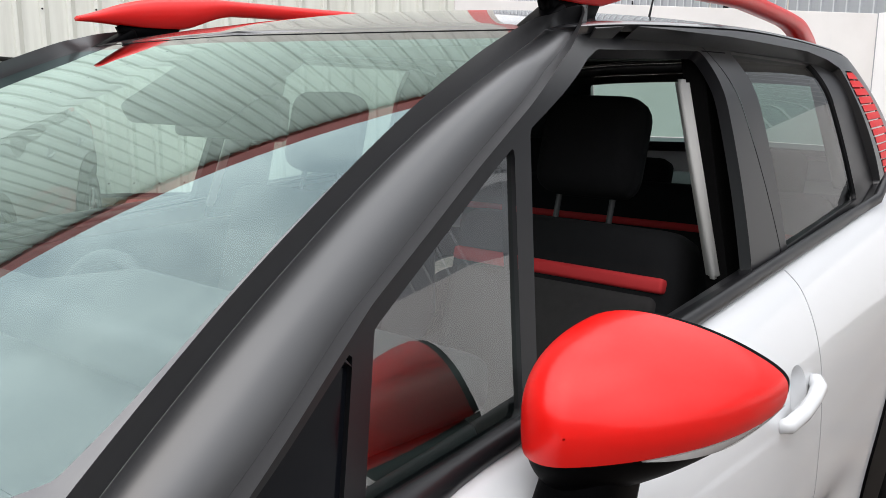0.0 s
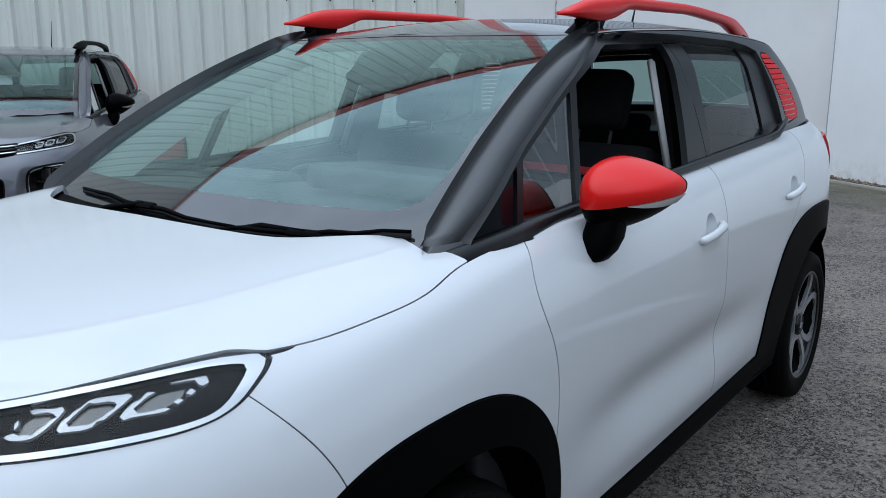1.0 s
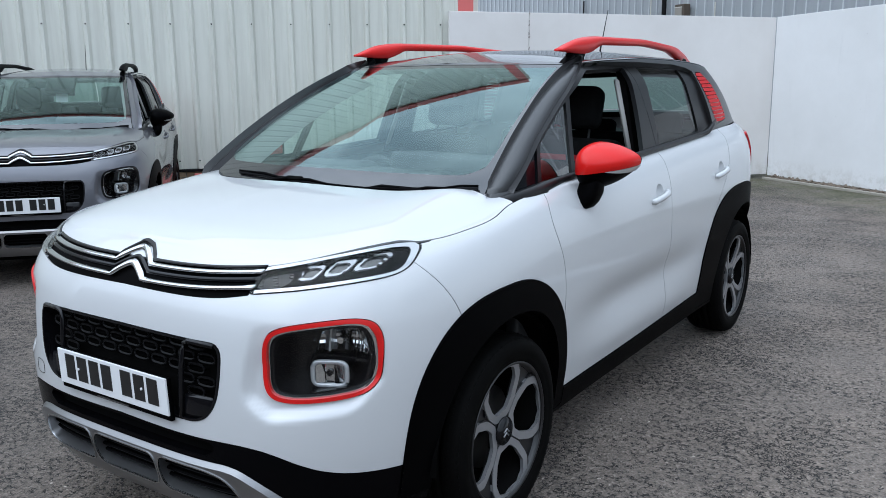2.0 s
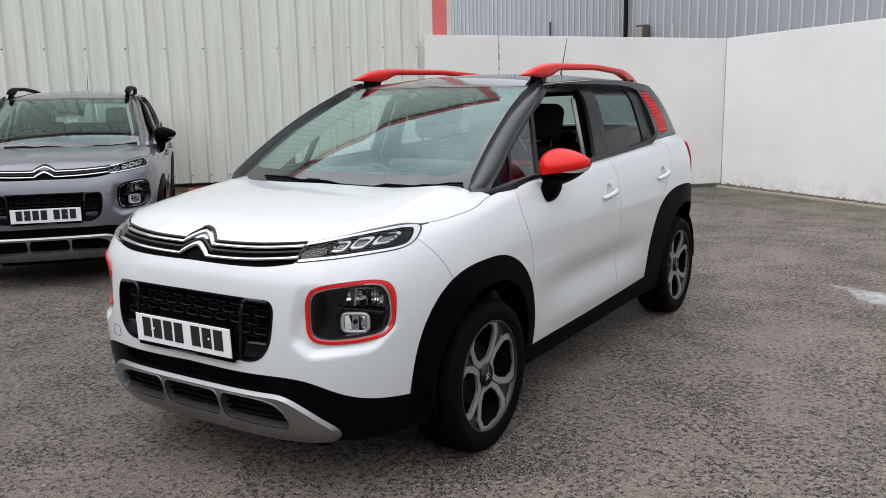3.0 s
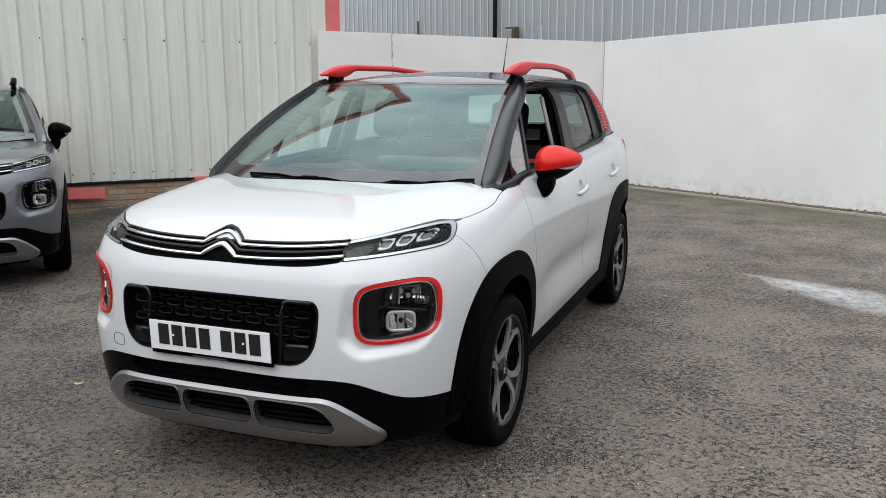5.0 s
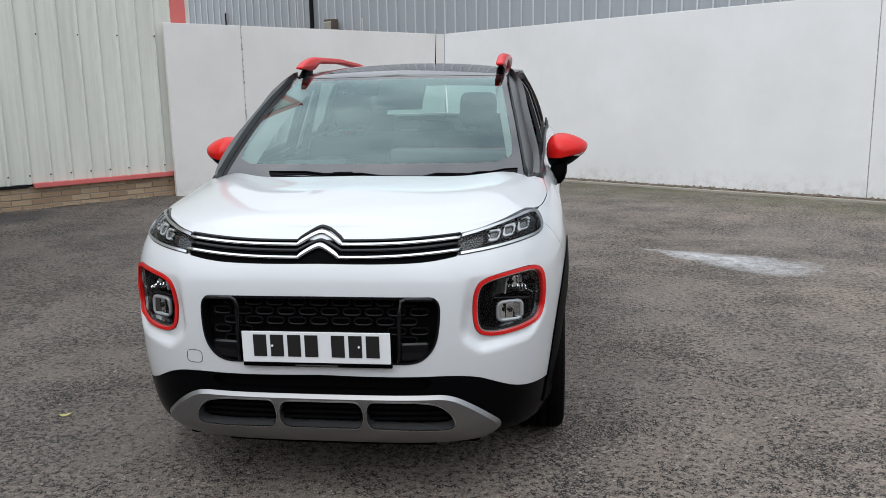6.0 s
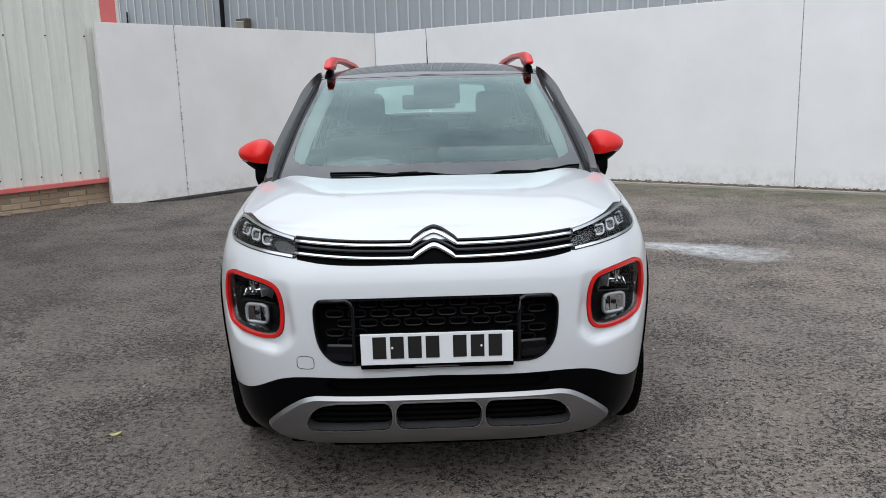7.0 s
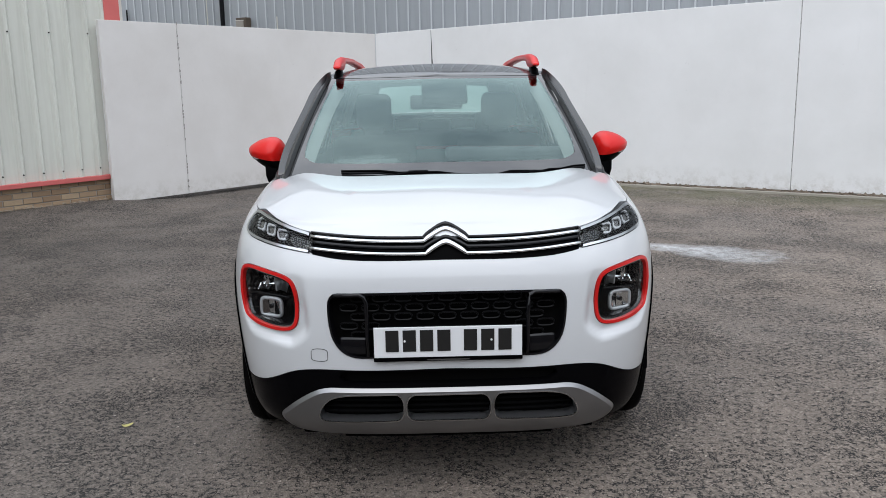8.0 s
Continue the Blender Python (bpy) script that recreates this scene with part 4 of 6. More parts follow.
def reflector_bm(face, sd):
    """A wide chrome trough, smooth at its inner end and fluted upright at its outer end."""
    bm, rows = bmesh.new(), []
    for i in range(61):
        x = -0.082 + 0.172 * i / 60
        row = []
        for k in range(11):
            z = -0.036 + 0.082 * k / 10
            y = 0.052 - 0.046 * min(1.0, (x / 0.098) ** 2) - 0.030 * (z / 0.046) ** 2
            y -= 0.0045 * abs(math.sin(math.pi * x / 0.0125)) if x > 0.028 else 0.003 * abs(math.sin(math.pi * x / 0.034))
            row.append(bm.verts.new(face @ Vector((x * sd, y, z + 0.004))))
        rows.append(row)
    for a, b in zip(rows, rows[1:]):
        for k in range(10):
            bm.faces.new((a[k], a[k + 1], b[k + 1], b[k]))
    bmesh.ops.recalc_face_normals(bm, faces=bm.faces)
    return bm


def build_lamps(root, strip, main):
    for sd in (1, -1):
        # narrow daytime lamp at the end of the chrome strips
        ob = strip.add("daytime_lamp", LENS, root, "slim daytime lamp behind clear glass", sd, 0.001, 0.0)
        inner, rim = strip.split(lambda V: poly_sd(V[:, 0], V[:, 2], STRIP_LAMP) + 0.0105)
        rim, dark_rim = rim.split(lambda V: poly_sd(V[:, 0], V[:, 2], STRIP_LAMP) + 0.0028)
        dark_rim.add("shut_line", SEAL, ob, "", sd, -0.004, 0.0)
        rim, end = rim.split(lambda V: 0.492 - V[:, 0])
        end.add("bezel_end", GRILLE_BLACK, ob, "", sd, -0.002, 0.01)
        rim.add("bezel", BEZEL, ob, "chrome bezel", sd, 0.004, 0.016)
        inner.add("housing", DARK, ob, "black housing", sd, -0.018, 0.0)
        slope = lambda x: float(np.interp(x, [0.48, 0.74], [0.942, 0.989]))
        for c in (0.702, 0.652, 0.602):
            guide = soften([(c - 0.017, slope(c) + 0.016), (c - 0.018, slope(c) + 0.004), (c - 0.017, slope(c) - 0.012), (c - 0.002, slope(c) - 0.011), (c + 0.015, slope(c) - 0.008), (c + 0.018, slope(c) + 0.006), (c + 0.019, slope(c) + 0.021), (c + 0.002, slope(c) + 0.019)], 2)
            ring, _ = strip.split(lambda V: np.abs(poly_sd(V[:, 0], V[:, 2], guide)) - 0.0031)
            made = ring.add("light_guide", GUIDE, ob, "clear light guide", sd, -0.006, 0.006)
            if made:
                tagged(made, kind="stuff")
            cell, _ = strip.split(lambda V: poly_sd(V[:, 0], V[:, 2], guide) + 0.005)
            cell.add("light_cell", LAMP_GREY, ob, "grey light cell", sd, -0.013, 0.0)
        ind = soften([(0.492, 0.956), (0.56, 0.972), (0.572, 0.955), (0.555, 0.935), (0.495, 0.925), (0.486, 0.94)], 2)
        pad, _ = strip.split(lambda V: poly_sd(V[:, 0], V[:, 2], ind))
        pad.add("indicator", GLOSS_BLACK, ob, "ribbed indicator", sd, -0.011, 0.004)
        for k in range(5):
            level = lambda V, k=k: V[:, 2] - (0.929 + 0.0075 * k + 0.20 * (V[:, 0] - 0.49))
            rib, _ = pad.split(lambda V: np.abs(level(V)) - 0.0016)
            made = rib.add("indicator_rib", LAMP_GREY, ob, "", sd, -0.008, 0.003)
            if made:
                tagged(made, kind="stuff")
        # main lamp in its coloured ring
        red, rest = main.split(lambda V: -(poly_sd(V[:, 0], V[:, 2], LAMP) + 0.0122))
        red.add("lamp_ring", LAMP_RING, root, "red ring round the main lamp", sd, 0.006, 0.03)
        lens, seal = rest.split(lambda V: poly_sd(V[:, 0], V[:, 2], LAMP) + 0.0175)
        lamp = lens.add("headlamp", LENS, root, "clear headlamp with a square lower lamp", sd, 0.0, 0.0)
        seal.add("seal", CHROME, lamp, "", sd, -0.003, 0.01)
        wall, floor = main.split(lambda V: -(poly_sd(V[:, 0], V[:, 2], LAMP) + 0.026))
        floor.add("housing", GLOSS_BLACK, lamp, "black lamp housing", sd, -0.125, 0.0)
        wall.add("housing_wall", GLOSS_BLACK, lamp, "", sd, -0.012, 0.12)
        face = pose(sd * 0.668, -0.650, 0.774, 0, 0, 26 * sd)
        part("reflector", reflector_bm(face, sd), CHROME, lamp, "fluted chrome reflector")
        part("bulb", cyl_bm(0.012, 0.034, face @ pose(0, 0.02, 0.004, 90), 16, 0.008, 0.002), GLOSS_BLACK, lamp, "", True)
        part("bulb_cap", cyl_bm(0.009, 0.006, face @ pose(0, -0.002, 0.004, 90), 16), CHROME, lamp)
        part("reflector_fin", box_bm(0.006, 0.045, 0.07, face @ pose(-0.030 * sd, 0.025, 0.004, 0, 6 * sd, 0), 0.002), GUIDE, lamp)
        part("divider", box_bm(0.19, 0.03, 0.014, face @ pose(-0.012, 0.03, -0.052, 0, 4, 0), 0.004), GLOSS_BLACK, lamp)
        part("side_facet", box_bm(0.012, 0.05, 0.13, face @ pose(-0.085, 0.03, -0.03, 0, 18, 20), 0.003), GLOSS_BLACK, lamp)
        fog = pose(sd * 0.648, -0.672, 0.688, 0, 0, 28 * sd)
        loop = [fog @ Vector((x, -0.012, z)) for x, z in soften([(-0.046, -0.033), (0.0, -0.034), (0.046, -0.033), (0.048, 0.0), (0.046, 0.033), (0.0, 0.034), (-0.046, 0.033), (-0.048, 0.0)], 3)]
        sq = part("fog_lamp", tube_bm(loop, 0.0070, 8, closed=True), GUIDE, lamp, "square lower lamp in a satin bezel", True)
        part("fog_shell", box_bm(0.098, 0.03, 0.068, fog @ pose(0, 0.010, 0), 0.012, 2), GLOSS_BLACK, lamp, "", True)
        for k, tilt in ((-1, 24), (0, -8), (1, -26)):
            part("fog_facet", box_bm(0.026, 0.004, 0.054, fog @ pose(0.028 * k, -0.008, 0, 8 * k, 0, tilt), 0.0015), CHROME, lamp)
        part("fog_bulb", cyl_bm(0.009, 0.012, fog @ pose(0, -0.012, 0.004, 90), 14), GLOSS_BLACK, lamp)


def build_grille(root, skin):
    g = skin.add("grille", DARK, root, "black grille with rounded cells", both=True, off=-0.05, lip=0.0)
    rim_in, rim = skin.split(lambda V: poly_sd(np.abs(V[:, 0]), V[:, 2], GRILLE) + 0.007)
    rim.add("grille_rim", GLOSS_BLACK, g, "", both=True, off=0.003, lip=0.06)
    # cells: staggered rows of flat rounded rings
    for row, z in enumerate((0.755, 0.722, 0.689, 0.656, 0.623)):
        for k in range(-5, 6):
            x = k * 0.078 + (0.039 if row % 2 else 0.0)
            if abs(x) > 0.385 or (abs(x) < 0.24 and z < 0.68) or (z < 0.64 and abs(x) > 0.36):
                continue
            y = front_y(x, z) + 0.026
            slope = (front_y(x + 0.01, z) - front_y(x - 0.01, z)) / 0.02
            pts = []
            for q in range(14):
                a = q * math.tau / 14
                cx = 0.031 * math.copysign(abs(math.cos(a)) ** 0.55, math.cos(a))
                cz = 0.0125 * math.copysign(abs(math.sin(a)) ** 0.7, math.sin(a))
                pts.append((x + cx, y + slope * cx, z + cz))
            part("grille_cell", tube_bm(pts, 0.0035, 5, closed=True), GRILLE_BLACK, g)
            part("grille_slat", box_bm(0.06, 0.006, 0.004, pose(x, y + 0.006, z, 0, 0, math.degrees(math.atan(slope)))), PLASTIC, g)
    for sd in (1, -1):
        pts = [(sd * x, front_y(x, min(z, 0.77)) - 0.002, z) for x, z in ((0.282, 0.552), (0.284, 0.62), (0.285, 0.70), (0.286, 0.745), (0.294, 0.765), (0.31, 0.773), (0.40, 0.77))]
        part("grille_bar", tube_bm(pts, 0.008, 8), GLOSS_BLACK, g, smooth=True)
        bm = box_bm(0.10, 0.012, 0.062, pose(sd * 0.335, front_y(0.335, 0.59) + 0.012, 0.588, -8, 0, 9 * sd), 0.008)
        part("grille_blank", bm, GLOSS_BLACK, g, "", True)
    part("plate_carrier", box_bm(0.526, 0.014, 0.128, pose(0, -0.908, 0.602, 2), 0.004), PLASTIC, g)


def build_plate(root, y, z, tilt, glyphs, name="number_plate"):
    """White plate; the characters are plain bars of their size."""
    base = pose(0, y, z, tilt)
    p = part(name, box_bm(0.52, 0.006, 0.111, base, 0.002), PLATE, root, "white number plate with black bars")
    x = -0.219
    for wdt in glyphs:
        if wdt > 0:
            part("plate_bar", box_bm(wdt, 0.003, 0.078, base @ pose(x + wdt / 2, -0.0035, 0.006)), INK, p)
        x += abs(wdt) + 0.0145
    for sx in (-0.152, 0.152):
        part("plate_screw", cyl_bm(0.004, 0.004, base @ pose(sx, -0.006, 0.006, 90), 10), PLATE, p)
    return p


def build_nose(root):
    """The two chrome strips that fold into chevrons, and the black edge above."""
    def line(zf, peak, wid, apex, y_add):
        pts = []
        for x in np.concatenate([np.linspace(-0.486, -wid, 16), np.linspace(-wid, 0, 9)[1:], np.linspace(0, wid, 9)[1:], np.linspace(wid, 0.486, 16)[1:]]):
            ax = abs(x)
            z = float(zf(ax))
            if ax < wid:
                t = 1 - (math.hypot(ax, 0.016) - 0.016 * (1 - ax / wid) * 0.35) / math.hypot(wid, 0.016)
                z = float(zf(wid)) + (peak - float(zf(wid))) * t**0.92
            y = front_y(ax, min(z, 0.992)) - y_add
            pts.append((x, y, z))
        return pts

    up = spline([0.0, 0.076, 0.27, 0.486], [0.950, 0.950, 0.953, 0.966])
    lo = spline([0.0, 0.07, 0.27, 0.486], [0.910, 0.910, 0.914, 0.930])

    def tall(pts, wid, a, b):
        return [b if abs(x) < wid * 0.97 else a for x, _, _ in pts]

    edge = line(lambda x: up(x) + 0.0115, 1.009, 0.083, 0, 0.001)
    ribbon("badge_surround", edge, tall(edge, 0.083, 0.0065, 0.013), 0.006, GLOSS_BLACK, root, "gloss black edge over the chevrons", 0.3)
    for zf, peak, wid, nm in ((up, 0.991, 0.080, "upper"), (lo, 0.952, 0.074, "lower")):
        pts = line(zf, peak, wid, 0, 0.002)
        ribbon("chrome_strip", pts, tall(pts, wid, 0.0115, 0.020), 0.010, CHROME, root, "chrome strip folded into a chevron", 0.35)
    pts = line(lambda x: 0.5 * (up(x) + lo(x)), 0.966, 0.078, 0, -0.002)
    ribbon("black_strip", pts, 0.012, 0.004, GLOSS_BLACK, root, "", 0.35)


# ---- upper body ----
GH_BASE = [(0, -0.09, 1.072), (0.36, -0.055, 1.074), (0.60, 0.008, 1.078), (0.704, 0.052, 1.084), (0.752, 0.34, 1.095), (0.757, 0.9, 1.122), (0.757, 1.44, 1.148), (0.757, 2.1, 1.178), (0.745, 2.55, 1.20), (0.64, 3.0, 1.205), (0.38, 3.10, 1.205), (0, 3.13, 1.205)]
GH_TOP = [(0, 0.865, 1.530), (0.33, 0.884, 1.528), (0.49, 0.910, 1.527), (0.556, 0.935, 1.533), (0.60, 1.08, 1.547), (0.615, 1.35, 1.557), (0.618, 1.65, 1.562), (0.612, 2.1, 1.552), (0.59, 2.5, 1.532), (0.50, 2.84, 1.515), (0.33, 2.93, 1.525), (0, 2.96, 1.53)]
roof_z = spline([0.85, 1.0, 1.3, 1.7, 2.2, 2.7, 3.0], [1.53, 1.560, 1.592, 1.603, 1.592, 1.558, 1.53])
S_A, S_D = 2.72, 3.12  # windscreen edge and door edge on the A pillar


def side_plane(y, z):
    """x of the side windows: flat beside the pillar, slightly rounded further back."""
    g, u = np.clip((y - 0.6) / 0.7, 0, 1), np.clip((z - 1.1) / 0.45, 0, 1)
    return 0.740 - 0.33 * (z - 1.108) + g * g * (3 - 2 * g) * (0.026 + 0.012 * 4 * u * (1 - u)) - 0.75 * np.clip(0.33 - y, 0, 1) ** 2 - 3.2 * np.clip(z - 1.42, 0, 1) ** 2


def side_sheet():
    ys = np.concatenate([np.linspace(0.04, 1.1, 150, endpoint=False), np.linspace(1.1, 2.34, 110)])
    zs = np.linspace(1.075, 1.56, 64)
    return grid_skin([[(float(side_plane(y, z)), y, z, 5.0, 0.5) for z in zs] for y in ys])


def pillar_sheet(U):
    """The windscreen pillar: one convex sheet from the edge of the glass to the door frame."""
    V = U.V
    edge = []
    for w in np.linspace(0.0, 0.985, 60):
        want = S_A + 0.10 * w + 0.5 * max(0.0, w - 0.65) + 0.026
        near = np.abs(V[:, 4] - w) < 0.02
        k = np.argsort(((V[:, 3] - want) * 0.25) ** 2 + (V[:, 4] - w) ** 2 + np.where(near, 0, 9))[:4]
        d = 1 / (np.hypot((V[k, 3] - want) * 0.25, V[k, 4] - w) + 1e-4)
        edge.append((V[k, :3] * d[:, None]).sum(0) / d.sum())
    edge = np.array(edge)
    for _ in range(12):
        edge[1:-1] = (edge[:-2] + 2 * edge[1:-1] + edge[2:]) / 4
    line = np.array(BAY_EDGE)
    run = np.concatenate([[0], np.cumsum(np.hypot(*np.diff(line, axis=0).T))])
    rows = []
    for n, a in enumerate(edge):
        u = n / (len(edge) - 1) * run[-1]
        y, z = np.interp(u, run, line[:, 0]), np.interp(u, run, line[:, 1])
        b = np.array((float(side_plane(y, z)) - 0.003, y, z))
        row = []
        for v in np.linspace(0, 1, 22):
            p = a * (1 - v) + b * v + np.array((0.74, -0.42, 0.52)) * 0.0115 * math.sin(math.pi * v) * min(1.0, (59 - n) / 10)
            # the foot dips behind the bonnet
            p[2] -= 0.06 * max(0.0, (3 - n) / 3)
            row.append((*p, v, n / 59))
        rows.append(row)
    return grid_skin(rows)


def upper_skin():
    k = np.arange(len(GH_BASE), dtype=float)
    b = [spline(k, [p[i] for p in GH_BASE]) for i in range(3)]
    t = [spline(k, [p[i] for p in GH_TOP]) for i in range(3)]
    ss = np.concatenate([np.linspace(0, 2, 40, endpoint=False), np.linspace(2, 5, 170, endpoint=False), np.linspace(5, 8, 110, endpoint=False), np.linspace(8, 11, 46)])
    ws = np.concatenate([np.linspace(0, 0.85, 54, endpoint=False), np.linspace(0.85, 1, 12)])
    rows = []
    for s in ss:
        B, T = np.array([f(s) for f in b]), np.array([f(s) for f in t])
        if s < 3:
            B[1] = -0.045 + 0.097 * (B[0] / 0.704) ** 2.2
            T[1] = 0.862 + 0.073 * (T[0] / 0.556) ** 2.2
            B[2], T[2] = 1.072 + 0.012 * (B[0] / 0.704) ** 2, 1.529 + 0.004 * (T[0] / 0.556) ** 2
        bulge = 0.042 - 0.020 * min(1.0, max(0.0, (s - 2.9) / 0.8))
        out = np.array([0, -0.55, 0.83]) if s < 2.8 else (np.array([1, 0, 0.3]) if s < 8.5 else np.array([0.3, 1, 0.2]))
        if 2.8 <= s < 3.6:
            q = (s - 2.8) / 0.8
            out = np.array([0, -0.55, 0.83]) * (1 - q) + np.array([1, 0, 0.3]) * q
        pts = []
        for w in ws:
            p = B * (1 - w) + T * w + out * bulge * 4 * w * (1 - w)
            pts.append((*p, s, w))
        x0, y0, z0 = pts[-1][:3]
        zc = max(float(roof_z(y0)), z0)
        for c in np.linspace(0, 1, 22)[1:]:
            u = 1 - c
            round_in = 1 - u**2.6
            pts.append((x0 * u, y0, z0 + (zc - z0) * round_in, s, 1 + c))
        rows.append(pts)
    return grid_skin(rows)


SIDE_BAY = [(0.128, 1.086), (0.34, 1.096), (0.60, 1.107), (1.44, 1.150), (2.12, 1.180), (2.278, 1.214), (2.21, 1.498), (2.11, 1.517), (1.95, 1.531), (1.44, 1.541), (1.09, 1.541), (0.980, 1.531), (0.830, 1.4715), (0.590, 1.354), (0.404, 1.2595)]
BAY_EDGE = [(0.112, 1.082), (0.127, 1.088), (0.402, 1.2605), (0.590, 1.3555), (0.83, 1.4735), (0.955, 1.5225), (0.985, 1.5335), (1.02, 1.5375)]
PANE_TRI = [(0.176, 1.100), (0.341, 1.107), (0.400, 1.236)]
PANE_QUARTER = [(0.368, 1.109), (0.617, 1.116), (0.717, 1.388), (0.430, 1.245)]
PANE_FRONT = [(0.648, 1.119), (1.292, 1.154), (1.352, 1.43), (1.377, 1.517), (0.998, 1.507), (0.955, 1.494), (0.756, 1.405)]
PANE_REAR = [(1.492, 1.166), (2.075, 1.195), (2.060, 1.508), (1.532, 1.521)]
PANE_D = [(2.222, 1.492), (2.345, 1.491), (2.462, 1.43), (2.565, 1.240), (2.340, 1.219)]


def build_upper(root, doors, roof_paint, open_window=True):
    U = upper_skin()
    side = lambda V: S_D - 0.3 - V[:, 3]
    roof, U = U.gap(lambda V: 0.985 - V[:, 4] + 0.0, 0.004)
    roof.add("roof", roof_paint, root, "gloss black roof", both=True)
    ws, U = U.gap(lambda V: (V[:, 3] - S_A - 0.10 * V[:, 4] - 0.5 * np.clip(V[:, 4] - 0.65, 0, 1)) * 0.25, 0.004)
    clear, frit = ws.split(lambda V: np.maximum.reduce([(V[:, 3] - 2.40) * 0.3, (0.125 - V[:, 4]) * 0.9, (V[:, 4] - 0.945) * 0.9]) + 0.06 * np.clip((V[:, 3] - 1.75) / 0.5, 0, 1) ** 2 * np.clip((0.32 - V[:, 4]) / 0.2, 0, 1) ** 2)
    w = clear.add("windscreen", GLASS, root, "clear laminated windscreen reflecting the sky", both=True, lip=0.0)
    frit.add("windscreen_border", FRIT, w, "black printed glass border", both=True, lip=0.01)
    Q = []
    for w in np.linspace(0.12, 0.93, 24):
        k = np.argmin(((ws.V[:, 3] - 2.5) * 0.25) ** 2 + (ws.V[:, 4] - w) ** 2)
        Q.append(ws.V[k, :3] + np.array((0.0, 0.012, -0.012)))
    inward = [np.array(d) for d in ((0, 0, 0), (-0.026, 0.045, -0.028), (-0.040, 0.095, -0.052))]
    for sd in (1, -1):
        V = [tuple((q + d) * (sd, 1, 1)) for q in Q for d in inward]
        F = [(3 * i + k, 3 * i + k + 1, 3 * i + k + 4, 3 * i + k + 3) for i in range(len(Q) - 1) for k in range(2)]
        from_faces("pillar_lining", V, F, TRIM_GREY, root, "pale lining inside the windscreen pillar")
    pillar = pillar_sheet(U)
    _, U = U.split(both_of(lambda V: V[:, 1] - 1.0, lambda V: 1.112 + 0.04 * (V[:, 1] - 0.3) - V[:, 2], lambda V: V[:, 3] - 5.0))
    for sd in (1, -1):
        pillar.add("windscreen_pillar", PILLAR, root, "satin black windscreen pillar", sd, 0.0, 0.03)
    _, U = U.split(both_of(yz(SIDE_BAY, 0.006), lambda V: 2.5 - V[:, 3], lambda V: V[:, 3] - 8.7))
    bay, _ = side_sheet().split(lambda V: yz(SIDE_BAY, 0.006)(V) + 0.003)
    rear_glass, U = U.gap(both_of(lambda V: 9.7 - V[:, 3], lambda V: 0.12 - V[:, 4], lambda V: V[:, 4] - 0.86), 0.003)
    d_pane, U = U.gap(both_of(yz(PANE_D, 0.03), side), 0.002)
    U.add("pillar_frame", PILLAR, root, "black pillars and roof frame", both=True, lip=0.05)
    rear_glass.add("rear_window", REAR_GLASS, root, both=True, lip=0.0)
    holes = {}
    for key, pts, r in (("tri", PANE_TRI, 0.0), ("quarter", PANE_QUARTER, 0.0), ("front", PANE_FRONT, 0.008), ("rear", PANE_REAR, 0.008)):
        holes[key], bay = bay.split(yz(pts, r))
    front_frame, rear_frame = bay.gap(lambda V: V[:, 1] - (1.458 - 0.05 * (V[:, 2] - 1.15) / 0.37), 0.002)
    for sd in (1, -1):
        f = front_frame.add("window_frame", FRAME, doors["f", sd], "black door window frame", sd, -0.004, 0.020)
        rear_frame.add("window_frame", FRAME, doors["r", sd], "black door window frame", sd, -0.004, 0.016)
        holes["tri"].add("corner_pane", CORNER_PANE, doors["f", sd], "dark corner pane", sd, -0.010, 0.0)
        holes["quarter"].add("quarter_light", SIDE_GLASS, doors["f", sd], "fixed quarter light", sd, -0.010, 0.0)
        holes["rear"].add("door_window", PRIVACY, doors["r", sd], "dark tinted rear door window", sd, -0.010, 0.0)
        if sd < 0:
            holes["front"].add("door_window", SIDE_GLASS, doors["f", sd], "clear door window", sd, -0.012, 0.0)
        dp = d_pane.add("rear_quarter_pane", PALE_PRIVACY, root, "rear quarter pane with red stripes", sd, -0.003, 0.01)
        for k in range(13):
            t = k / 12
            a = (2.22 + 0.10 * t, 1.480 - 0.240 * t)
            wide = 0.24 + 0.03 * t + 0.03 * math.sin(math.pi * t)
            stripe, _ = d_pane.split(both_of(yz(PANE_D, -0.010), yz([(a[0] + 0.012, a[1] - 0.0082), (a[0] + wide, a[1] - 0.0082), (a[0] + wide, a[1] + 0.0082), (a[0] + 0.012, a[1] + 0.0082)], 0.001)))
            stripe.add("stripe", STRIPE, dp, "red stripe", sd, 0.0015, 0.0)
        # belt moulding
        pts = [(sd * 0.708, 0.098, 1.077)]
        for y in np.linspace(0.13, 2.08, 48):
            z, g = float(belt_z(y)) + 0.003, min(max((y - 0.4) / 0.5, 0), 1)
            z -= 0.006 * max(0.0, (0.35 - y) / 0.25)
            pts.append((sd * ((float(side_plane(y, z)) + 0.012) * (1 - g) + (float(half_width(y)) - 0.100) * g), y, z))
        pts += [(sd * 0.776, 2.13, 1.192), (sd * 0.772, 2.21, 1.218), (sd * 0.768, 2.27, 1.243)]
        radii = [float(0.0115 + 0.0105 * min(max((0.48 - p[1]) / 0.16, 0), 1) * min(max((p[1] - 0.08) / 0.06, 0.2), 1)) for p in pts]
        pts = [(float(p[0]), float(p[1]), float(p[2]) - 0.75 * (r - 0.0115)) for p, r in zip(pts, radii)]
        radii[-1] = 0.006
        part("belt_moulding", tube_bm(pts, radii, 10, 1.2), FRAME, root, smooth=True)


